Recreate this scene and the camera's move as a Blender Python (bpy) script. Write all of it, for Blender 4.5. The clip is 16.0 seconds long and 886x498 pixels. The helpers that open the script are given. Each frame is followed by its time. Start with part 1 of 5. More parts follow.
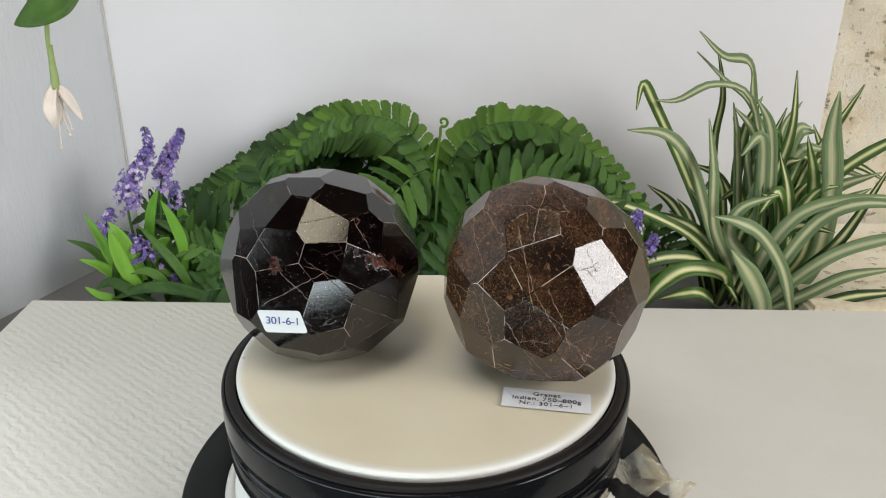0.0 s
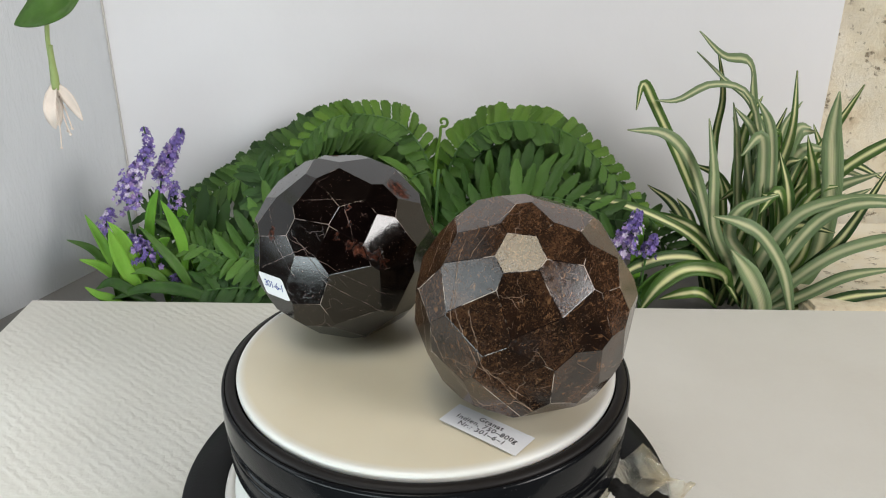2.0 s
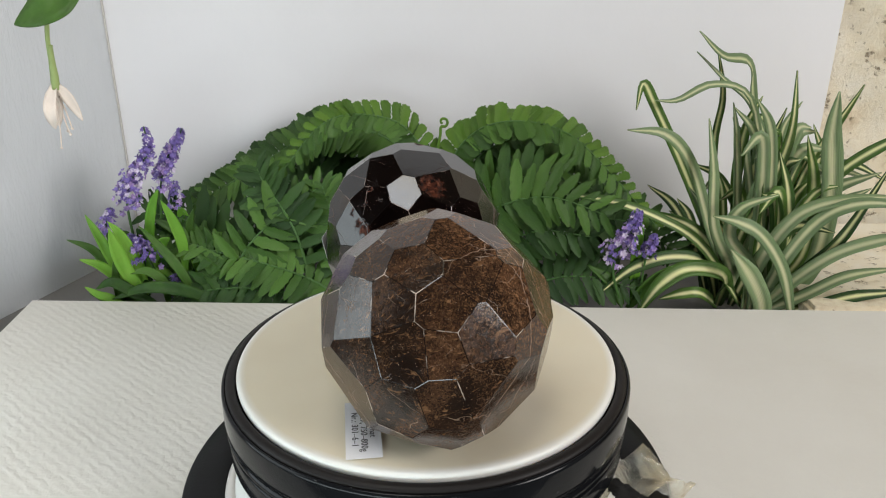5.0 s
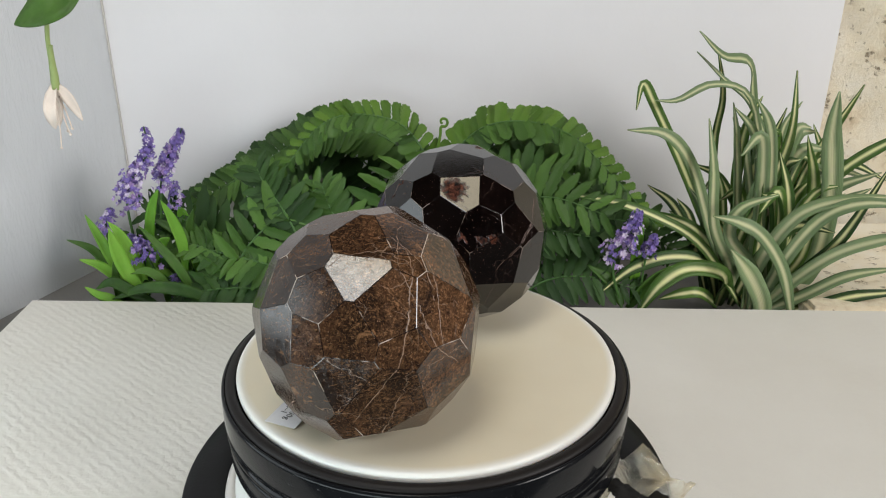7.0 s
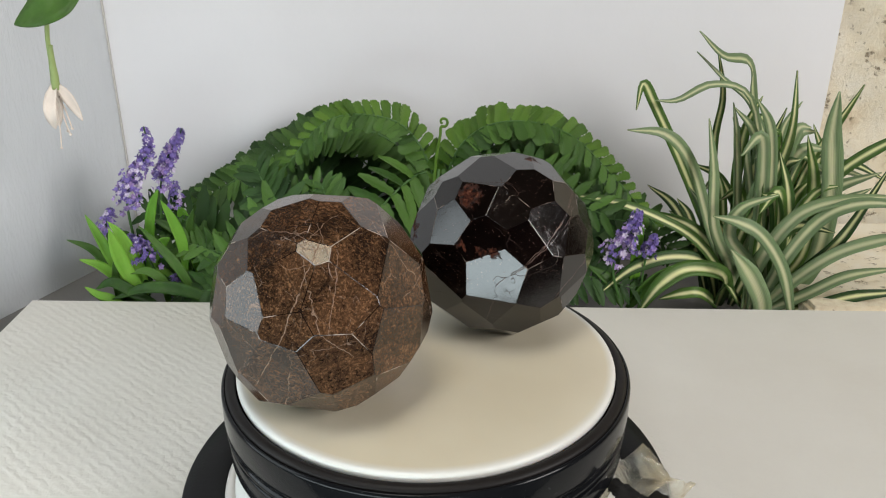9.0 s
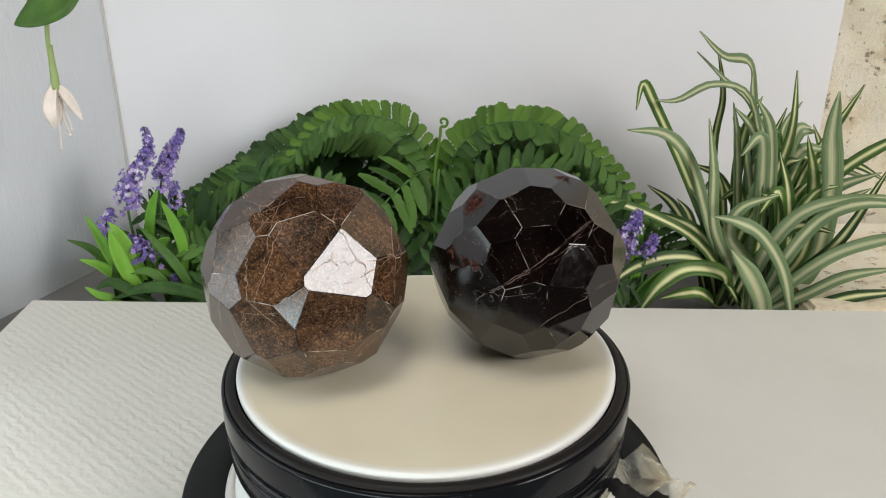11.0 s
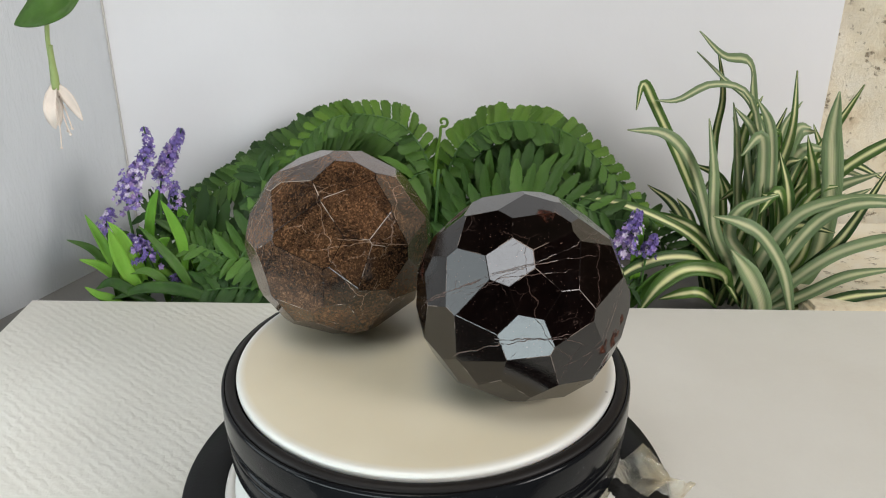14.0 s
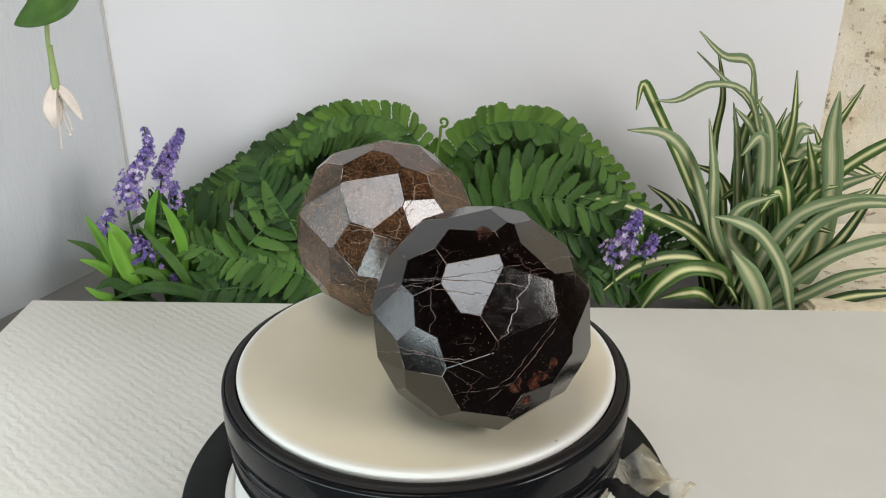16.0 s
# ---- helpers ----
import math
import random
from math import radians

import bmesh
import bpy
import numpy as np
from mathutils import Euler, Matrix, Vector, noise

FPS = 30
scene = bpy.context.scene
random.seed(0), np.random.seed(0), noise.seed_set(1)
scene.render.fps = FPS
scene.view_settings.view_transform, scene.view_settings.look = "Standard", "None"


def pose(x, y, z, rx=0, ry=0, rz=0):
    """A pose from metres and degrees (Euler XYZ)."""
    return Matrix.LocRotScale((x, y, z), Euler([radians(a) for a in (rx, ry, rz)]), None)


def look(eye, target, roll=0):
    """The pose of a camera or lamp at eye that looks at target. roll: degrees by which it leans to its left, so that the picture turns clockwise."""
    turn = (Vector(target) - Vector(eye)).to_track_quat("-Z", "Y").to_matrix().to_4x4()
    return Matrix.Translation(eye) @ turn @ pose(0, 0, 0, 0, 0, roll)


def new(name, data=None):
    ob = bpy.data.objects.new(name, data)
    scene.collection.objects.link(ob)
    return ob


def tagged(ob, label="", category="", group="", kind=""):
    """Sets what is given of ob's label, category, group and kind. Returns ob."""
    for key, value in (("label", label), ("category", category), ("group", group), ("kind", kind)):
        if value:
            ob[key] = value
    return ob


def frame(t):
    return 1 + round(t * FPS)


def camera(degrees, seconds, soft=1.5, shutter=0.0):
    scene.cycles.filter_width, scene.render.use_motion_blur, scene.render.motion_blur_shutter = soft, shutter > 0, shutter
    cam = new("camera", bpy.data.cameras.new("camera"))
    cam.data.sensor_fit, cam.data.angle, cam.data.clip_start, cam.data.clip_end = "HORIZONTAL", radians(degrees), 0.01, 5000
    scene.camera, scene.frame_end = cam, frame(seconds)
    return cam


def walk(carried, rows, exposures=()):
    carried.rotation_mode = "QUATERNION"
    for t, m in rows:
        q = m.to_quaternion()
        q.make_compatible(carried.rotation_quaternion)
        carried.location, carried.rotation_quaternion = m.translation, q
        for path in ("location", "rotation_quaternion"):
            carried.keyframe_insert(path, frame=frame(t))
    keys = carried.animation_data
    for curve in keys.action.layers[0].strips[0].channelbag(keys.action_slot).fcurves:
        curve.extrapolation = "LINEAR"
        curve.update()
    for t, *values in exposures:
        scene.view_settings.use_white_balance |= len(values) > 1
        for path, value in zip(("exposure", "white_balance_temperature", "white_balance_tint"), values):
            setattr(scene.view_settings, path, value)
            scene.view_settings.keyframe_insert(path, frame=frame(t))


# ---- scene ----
# ---------------- camera: it stands still ----------------
TABLE, PLATE = 0.0, 0.060
EYE = (0.0, -0.26563, 0.21795)
cam = camera(58.72, 16.0, soft=1.1)
VIEW = look(EYE, (EYE[0] + 0.021649, EYE[1] + 0.918486, EYE[2] - 0.394861), 0.14)
walk(cam, [(0.0, VIEW), (16.0, VIEW)])

# ---------------- light ----------------
scene.view_settings.exposure = 0.06
world = bpy.data.worlds.new("world")
scene.world = world
world.use_nodes = True
world.node_tree.nodes["Background"].inputs[0].default_value = (0.5, 0.5, 0.52, 1)
world.node_tree.nodes["Background"].inputs[1].default_value = 0.05


def area(name, eye, target, sx, sy, watts, colour):
    lamp = bpy.data.lights.new(name, "AREA")
    lamp.shape, lamp.size, lamp.size_y = "RECTANGLE", sx, sy
    lamp.energy, lamp.color = watts, colour
    ob = new(name, lamp)
    ob.matrix_world = look(eye, target)
    return ob


area("softbox_light", (1.31, -0.82, 0.79), (0.0, 0.15, 0.10), 0.62, 0.68, 20.0, (1.0, 0.968, 0.955))
area("softbox_light", (-0.17, -0.33, 0.82), (0.0, 0.05, 0.08), 0.28, 0.26, 1.7, (0.94, 0.965, 1.0))
area("side_lamp_light", (-0.42, -0.10, 0.19), (0.0, 0.02, 0.09), 0.26, 0.36, 0.92, (0.86, 0.96, 1.0))
area("ceiling_lamp_light", (-0.10, -0.26, 1.45), (0.0, 0.0, 0.0), 0.42, 0.36, 3.0, (1.0, 0.89, 0.66))
area("front_lamp_light", (-0.115, -0.235, 0.014), (-0.04, 0.0, 0.080), 0.36, 0.050, 0.44, (0.84, 0.97, 1.0))

# ---------------- materials ----------------


class Nodes:
    """A short way to write a node material."""

    def __init__(self, name, **values):
        self.mat = bpy.data.materials.new(name)
        self.mat.use_nodes = True
        self.tree = self.mat.node_tree
        self.shader = self.tree.nodes["Principled BSDF"]
        for key, value in values.items():
            self.put(self.shader, key, value)
        self.co = self.tree.nodes.new("ShaderNodeTexCoord").outputs["Object"]

    def put(self, node, key, value):
        sock = node.inputs[int(key[1:]) if key[0] == "i" and key[1:].isdigit() else key.replace("_", " ")]
        if isinstance(value, bpy.types.NodeSocket):
            self.tree.links.new(value, sock)
        elif sock.type == "RGBA" and len(value) == 3:
            sock.default_value = (*value, 1)
        else:
            sock.default_value = value

    def node(self, kind, props=(), **values):
        n = self.tree.nodes.new("ShaderNode" + kind)
        for key, value in props:
            setattr(n, key, value)
        for key, value in values.items():
            self.put(n, key, value)
        return n

    def noise(self, scale, detail=4.0, rough=0.6, distort=0.0, co=None):
        return self.node("TexNoise", Vector=co or self.co, Scale=scale, Detail=detail, Roughness=rough, Distortion=distort).outputs["Fac"]

    def warped(self, scale, amount, co=None):
        n = self.node("TexNoise", Vector=co or self.co, Scale=scale, Detail=3.0)
        v = self.node("VectorMath", [("operation", "MULTIPLY_ADD")], i0=n.outputs["Color"], i1=(amount,) * 3, i2=co or self.co)
        return v.outputs[0]

    def stretched(self, sx, sy, sz, rz=0.0, rx=0.0):
        return self.node("Mapping", Vector=self.co, Scale=(sx, sy, sz), Rotation=(rx, 0, rz)).outputs[0]

    def cracks(self, scale, co):
        return self.node("TexVoronoi", [("feature", "DISTANCE_TO_EDGE")], Vector=co, Scale=scale).outputs["Distance"]

    def ramp(self, fac, *stops):
        n = self.node("ValToRGB", Fac=fac)
        e = n.color_ramp.elements
        while len(e) < len(stops):
            e.new(0.5)
        for el, (at, c) in zip(e, stops):
            el.position, el.color = at, (*c, 1) if isinstance(c, tuple) else (c, c, c, 1)
        return n.outputs[0]

    def fade(self, value, a, b, top=1.0):
        """top up to a, falling to 0 at b."""
        n = self.node("MapRange", Value=value)
        for key, v in (("From Min", a), ("From Max", b), ("To Min", top), ("To Max", 0.0)):
            n.inputs[key].default_value = v
        return n.outputs["Result"]

    def math(self, op, a, b=0.0, clamp=False):
        return self.node("Math", [("operation", op), ("use_clamp", clamp)], i0=a, i1=b).outputs[0]

    def mix(self, fac, a, b, blend="MIX"):
        n = self.node("Mix", [("data_type", "RGBA"), ("blend_type", blend)])
        for i, v in ((0, fac), (6, a), (7, b)):
            if isinstance(v, bpy.types.NodeSocket):
                self.tree.links.new(v, n.inputs[i])
            else:
                n.inputs[i].default_value = (*v, 1) if isinstance(v, tuple) else v
        return n.outputs[2]

    def bump(self, height, strength, distance):
        self.put(self.shader, "Normal", self.node("Bump", Height=height, Strength=strength, Distance=distance).outputs[0])

    def set(self, **values):
        for key, value in values.items():
            self.put(self.shader, key, value)
        return self


def plain(name, colour, rough, spread=0.12, scale=60.0, relief=0.15, **more):
    """Paint or plastic with faint mottling and relief."""
    n = Nodes(name, Roughness=rough, **more)
    low = tuple(c * (1 - spread) for c in colour)
    n.set(Base_Color=n.ramp(n.noise(scale), (0.3, low), (0.7, colour)))
    n.bump(n.noise(scale * 12, 3.0), relief, 0.0004)
    return n.mat


def gem(name, dark, brown, rust, vein, amount, speck, pits, seams, dull, side):
    """Polished garnet: dark body, rusty clouds, hairline cracks, light specks and a rough pit at the given place."""
    n = Nodes(name, IOR=1.57)
    cloud = n.noise(30, 6.0, 0.62, 0.6)
    fine = n.noise(760, 8.0, 0.85, 0.3)
    c = n.mix(n.ramp(cloud, (0.40, 0.0), (0.62, 1.0)), dark, brown)
    rusty = n.math("MULTIPLY", n.ramp(fine, (0.36, 0.0), (0.70, 1.0)), n.ramp(n.noise(15, 4.0, 0.6, 0.8), (0.36, 0.30), (0.60, 1.0)))
    lean = n.node("VectorMath", [("operation", "DOT_PRODUCT")], i0=n.warped(25, 0.03), i1=side).outputs["Value"]
    rusty = n.math("MULTIPLY", rusty, n.ramp(n.math("ADD", lean, 0.5), (0.36, 0.20), (0.68, 1.0)))
    c = n.mix(n.math("MULTIPLY", rusty, amount), c, rust)
    grit = n.ramp(n.noise(1500, 5.0, 0.75, co=n.warped(200, 0.002)), (0.58, 0.0), (0.66, 1.0))
    grit = n.math("MULTIPLY", grit, n.ramp(n.noise(48, 3.0), (0.38, 0.3), (0.58, 1.0)))
    c = n.mix(n.math("MULTIPLY", grit, amount * 0.6), c, tuple(v * 1.5 for v in rust))
    grain = n.node("TexVoronoi", Vector=n.warped(420, 0.0022, n.warped(900, 0.0010)), Scale=2100.0).outputs["Color"]
    grain = n.node("SeparateColor", Color=grain).outputs[0]
    c = n.mix(n.math("MULTIPLY", n.ramp(grain, (0.26, 0.40), (0.52, 0.0)), amount), c, dark)
    c = n.mix(n.math("MULTIPLY", n.math("MULTIPLY", n.ramp(grain, (0.74, 0.0), (0.96, 0.45)), n.ramp(n.math("ADD", lean, 0.5), (0.36, 0.15), (0.68, 1.0))), amount), c, tuple(v * 1.5 for v in rust))
    blot = n.ramp(n.noise(330, 7.0, 0.8, co=n.warped(60, 0.01)), (0.36, 0.80), (0.47, 0.0))
    c = n.mix(n.math("MULTIPLY", blot, amount), c, dark)
    c = n.mix(n.ramp(n.noise(22, 5.0, 0.65, 1.2), (0.44, 0.0), (0.60, 0.88)), c, dark)
    # short fibres that run one way, with pale ones among them
    fibre = n.noise(900, 3.0, 0.6, 0.4, co=n.node("Mapping", Vector=n.warped(70, 0.012), Scale=(1.0, 0.16, 0.8), Rotation=(0.5, 0.3, 0.7)).outputs[0])
    c = n.mix(n.math("MULTIPLY", n.ramp(fibre, (0.60, 0.0), (0.72, 0.60)), amount), c, tuple(v * 1.25 for v in rust))
    c = n.mix(n.math("MULTIPLY", n.ramp(fibre, (0.30, 0.65), (0.42, 0.0)), amount), c, dark)
    # thin jagged cracks in three sizes, each broken up by a cloud
    line = None
    for scale, rz, rx, wide, lo in ((24.0, 0.3, 0.9, 0.0045, 0.47), (44.0, 1.4, 0.2, 0.0060, 0.50), (95.0, 2.4, 1.7, 0.0100, 0.54)):
        co = n.warped(500, 0.0016, n.warped(110, 0.0065, n.stretched(1.0, 0.55, 1.0, rz, rx)))
        one = n.fade(n.cracks(scale, co), wide * 0.15, wide * 0.85)
        one = n.math("MULTIPLY", one, n.ramp(n.noise(scale * 1.5, co=n.stretched(1, 1, 1, rx, rz)), (lo, 0.0), (lo + 0.16, 0.30 + 0.6 * amount)))
        line = one if line is None else n.math("MAXIMUM", line, one)
    # long cracks: planes through the stone that show at its surface, bent and broken
    for nrm, mid, length, wide in seams:
        co = n.warped(520, 0.0013, n.warped(90, 0.0032))
        mid = tuple(v + 0.00225 for v in mid)
        off = n.node("VectorMath", [("operation", "DOT_PRODUCT")], i0=co, i1=nrm).outputs["Value"]
        off = n.math("ABSOLUTE", n.math("SUBTRACT", off, sum(a * b for a, b in zip(nrm, mid))))
        far = n.node("VectorMath", [("operation", "DISTANCE")], i0=co, i1=mid).outputs["Value"]
        one = n.math("MULTIPLY", n.fade(off, wide * 0.15, wide * 0.70), n.fade(far, length, length * 1.15))
        one = n.math("MULTIPLY", one, n.ramp(n.noise(240, 3.0), (0.38, 0.10), (0.58, 0.95)))
        line = n.math("MAXIMUM", line, one)
    c = n.mix(line, c, vein)
    dots = n.node("TexVoronoi", Vector=n.co, Scale=820.0).outputs["Distance"]
    dots = n.math("MULTIPLY", n.fade(dots, 0.05, 0.13), n.ramp(n.noise(70), (0.38, 0.10), (0.58, speck)))
    c = n.mix(dots, c, tuple(min(0.7, v * 2.2) for v in vein))
    hole = None
    for pit, reach in pits:
        co = n.warped(420, 0.006, n.warped(140, 0.008))
        far = n.node("VectorMath", [("operation", "DISTANCE")], i0=co, i1=tuple(v + 0.007 for v in pit)).outputs["Value"]
        one = n.fade(far, reach * 0.62, reach * 1.05)
        hole = one if hole is None else n.math("MAXIMUM", hole, one)
    c = n.mix(hole, c, n.ramp(n.noise(600), (0.40, (0.004, 0.0015, 0.001)), (0.60, (0.085, 0.024, 0.012)), (0.72, (0.19, 0.085, 0.055))))
    gloss = n.ramp(n.noise(420, 7.0, 0.8), (0.36, dull * 0.8), (0.66, dull * 2.8))
    n.set(Specular_IOR_Level=n.math("SUBTRACT", 0.5, n.math("MULTIPLY", n.math("MAXIMUM", hole, n.math("MULTIPLY", line, 0.7)), 0.42)))
    n.set(Base_Color=c, Roughness=n.math("ADD", gloss, n.math("MULTIPLY", n.math("MAXIMUM", hole, line), 0.45)))
    high = n.math("ADD", n.math("ADD", n.math("MULTIPLY", n.noise(1500, 2.0), 0.55), n.math("MULTIPLY", n.noise(26, 1.0), 7.0)), n.math("MULTIPLY", n.math("MAXIMUM", hole, line), -2.0))
    n.bump(high, 0.22, 0.00012)
    return n.mat


def leaf_paint(name, deep, light, rough=0.45):
    """A green leaf: tone differs from leaf to leaf, with fine veins across it."""
    n = Nodes(name, Roughness=rough, Specular_IOR_Level=0.25)
    info = n.math("FRACT", n.math("ADD", n.node("ObjectInfo").outputs["Random"], n.node("NewGeometry").outputs["Random Per Island"]))
    tone = n.math("ADD", n.math("MULTIPLY", info, 0.5), n.math("MULTIPLY", n.noise(90), 0.6))
    n.set(Base_Color=n.ramp(tone, (0.25, deep), (0.85, light)), Transmission_Weight=0.0, Subsurface_Weight=0.15,
          Subsurface_Radius=(0.3, 0.8, 0.15), Subsurface_Scale=0.002)
    wave = n.node("TexWave", Vector=n.co, Scale=55.0, Distortion=2.0).outputs["Fac"]
    n.bump(wave, 0.25, 0.0006)
    return n.mat


def striped_leaf(name, deep, mid, cream, pale, wide):
    """A spider plant's blade: green with a cream line along the middle."""
    n = Nodes(name, Roughness=0.38, Specular_IOR_Level=0.32)
    uv = n.node("TexCoord").outputs["UV"]
    u = n.node("SeparateXYZ", Vector=uv).outputs[0]
    info = n.node("ObjectInfo").outputs["Random"]
    off = n.math("ABSOLUTE", n.math("SUBTRACT", u, 0.5))
    off = n.math("ADD", off, n.math("MULTIPLY", n.math("SUBTRACT", n.noise(40), 0.5), 0.10))
    green = n.ramp(n.math("ADD", n.math("MULTIPLY", info, 0.7), n.math("MULTIPLY", n.noise(60), 0.4)), (0.2, deep), (0.9, mid))
    green = n.mix(pale, green, (0.30, 0.38, 0.27))
    streak = n.noise(30, co=n.node("Mapping", Vector=uv, Scale=(0.55, 0.02, 1)).outputs[0])
    green = n.mix(n.ramp(streak, (0.5, 0.0), (0.78, 0.35)), green, tuple(v * 0.6 for v in cream))
    n.set(Base_Color=n.mix(n.ramp(off, (wide * 0.25, 1.0), (wide, 0.0)), green, cream), Subsurface_Weight=0.1,
          Subsurface_Radius=(0.4, 0.8, 0.2), Subsurface_Scale=0.002)
    ribs = n.node("TexWave", Vector=uv, Scale=4.5, Distortion=0.4).outputs["Fac"]
    n.bump(ribs, 0.3, 0.0005)
    return n.mat


def cloth_paint():
    """Off-white fleece covering with slanting quilted ribs and loose fibres."""
    n = Nodes("white_fleece", Roughness=0.92, Specular_IOR_Level=0.15)
    n.set(Base_Color=n.ramp(n.noise(9), (0.3, (0.65, 0.632, 0.585)), (0.7, (0.70, 0.690, 0.650))))
    rib = n.node("TexWave", Vector=n.stretched(1, 1, 1, -0.86), Scale=70.0, Distortion=4.0, Detail=4.0, Detail_Scale=3.0).outputs["Fac"]
    fade = n.ramp(n.node("SeparateXYZ", Vector=n.co).outputs[0], (0.0, 1.0), (0.12, 0.08))
    rib = n.math("MULTIPLY", rib, n.math("MULTIPLY", fade, n.ramp(n.noise(45, 3.0), (0.35, 0.05), (0.7, 0.55))))
    h = n.math("ADD", rib, n.math("MULTIPLY", n.noise(170, 5.0, 0.7), 0.9))
    n.bump(h, 0.30, 0.0020)
    return n.mat


def wall_paint(name, a, b, scale, relief, stretch=(1, 1, 1)):
    n = Nodes(name, Roughness=0.85, Specular_IOR_Level=0.2)
    co = n.stretched(*stretch)
    n.set(Base_Color=n.ramp(n.noise(scale, 5.0, co=co), (0.3, a), (0.7, b)))
    n.bump(n.noise(scale * 14, 5.0, 0.65, co=co), relief, 0.0015)
    return n.mat


def stone_paint():
    """Rough beige limestone with pores and rusty pits."""
    n = Nodes("beige_limestone", Roughness=0.9, Specular_IOR_Level=0.2)
    c = n.ramp(n.noise(22, 7.0, 0.68), (0.30, (0.62, 0.50, 0.34)), (0.46, (0.85, 0.77, 0.60)), (0.70, (0.90, 0.86, 0.75)))
    pore = n.ramp(n.noise(130, 5.0, 0.7, co=n.warped(40, 0.01)), (0.34, 0.8), (0.42, 0.0))
    c = n.mix(pore, c, (0.24, 0.18, 0.11))
    big = n.ramp(n.noise(34, 4.0, 0.7), (0.20, 1.0), (0.27, 0.0))
    c = n.mix(big, c, (0.22, 0.17, 0.11))
    n.set(Base_Color=c)
    n.bump(n.math("SUBTRACT", n.noise(120, 8.0, 0.72), n.math("ADD", pore, big)), 0.7, 0.004)
    return n.mat


def plate_paint():
    """Milky cream plastic with a waxy, half-gloss surface and a few dirt specks."""
    n = Nodes("milky_plastic", Roughness=0.38, Subsurface_Weight=0.2, Subsurface_Radius=(1.0, 0.9, 0.75), Subsurface_Scale=0.002)
    c = n.ramp(n.noise(16, 3.0), (0.35, (0.68, 0.615, 0.465)), (0.65, (0.72, 0.66, 0.51)))
    ring = n.node("VectorMath", [("operation", "LENGTH")], i0=n.stretched(1, 1, 0)).outputs["Value"]
    c = n.mix(n.fade(ring, 0.0712, 0.0685), c, (0.77, 0.765, 0.72))
    dirt = n.node("TexVoronoi", Vector=n.co, Scale=55.0).outputs["Distance"]
    c = n.mix(n.math("MULTIPLY", n.fade(dirt, 0.025, 0.04), n.ramp(n.noise(20), (0.5, 0.0), (0.55, 1.0))), c, (0.16, 0.12, 0.08))
    n.set(Base_Color=c)
    n.bump(n.noise(90, 2.0), 0.03, 0.0005)
    return n.mat


def black_plastic():
    n = Nodes("black_plastic", Roughness=0.25, Specular_IOR_Level=0.16)
    n.set(Base_Color=n.ramp(n.noise(40), (0.3, (0.005, 0.0055, 0.0065)), (0.7, (0.018, 0.019, 0.021))))
    dust = n.ramp(n.noise(900, 2.0), (0.70, 0.0), (0.76, 1.0))
    n.set(Base_Color=n.mix(n.math("MULTIPLY", dust, 0.25), n.ramp(n.noise(40), (0.3, (0.005, 0.0055, 0.0065)), (0.7, (0.010, 0.0105, 0.012))), (0.3, 0.3, 0.3)))
    n.set(Roughness=n.ramp(n.noise(70, 5.0), (0.3, 0.08), (0.7, 0.20)))
    n.bump(n.noise(700, 3.0), 0.05, 0.0003)
    return n.mat


def worn_edge(name, pale, lo):
    """The narrow edges between facets: polished like them, chipped pale here and there; the pale colour also paints in
    their glints.
    """
    n = Nodes(name, IOR=1.6)
    chip = n.ramp(n.noise(75, 3.0, 0.6), (lo, 0.0), (lo + 0.08, 1.0))
    n.set(Base_Color=n.mix(chip, (0.006, 0.0035, 0.003), pale), Roughness=n.ramp(chip, (0.0, 0.16), (1.0, 0.45)))
    n.bump(n.noise(900, 3.0), 0.4, 0.0002)
    return n.mat


# rusty pits of the dark stone: a chain along its open crack, and patches elsewhere
RUST_PITS = (((0.0150, -0.0212, 0.0596), 0.0014), ((0.0176, -0.0239, 0.0548), 0.0014), ((0.0205, -0.0258, 0.0485), 0.0026), ((0.0240, -0.0238, 0.0462), 0.0030),
             ((0.0268, -0.0216, 0.0446), 0.0030), ((0.0296, -0.0190, 0.0410), 0.0026), ((0.0152, -0.0275, 0.0519), 0.0017), ((0.0236, 0.0020, 0.0617), 0.0048),
             ((0.0328, 0.0060, 0.0465), 0.0022), ((0.0310, 0.0140, 0.0450), 0.0022), ((0.0290, 0.0180, 0.0448), 0.0020),
             ((-0.0098, 0.0066, 0.0690), 0.0034), ((-0.0330, 0.0120, 0.0294), 0.0026), ((-0.0346, 0.0055, 0.0292), 0.0028), ((-0.0321, 0.0090, 0.0235), 0.0026),
             ((-0.0354, 0.0008, 0.0343), 0.0018), ((-0.0118, -0.0305, 0.0489), 0.0024))
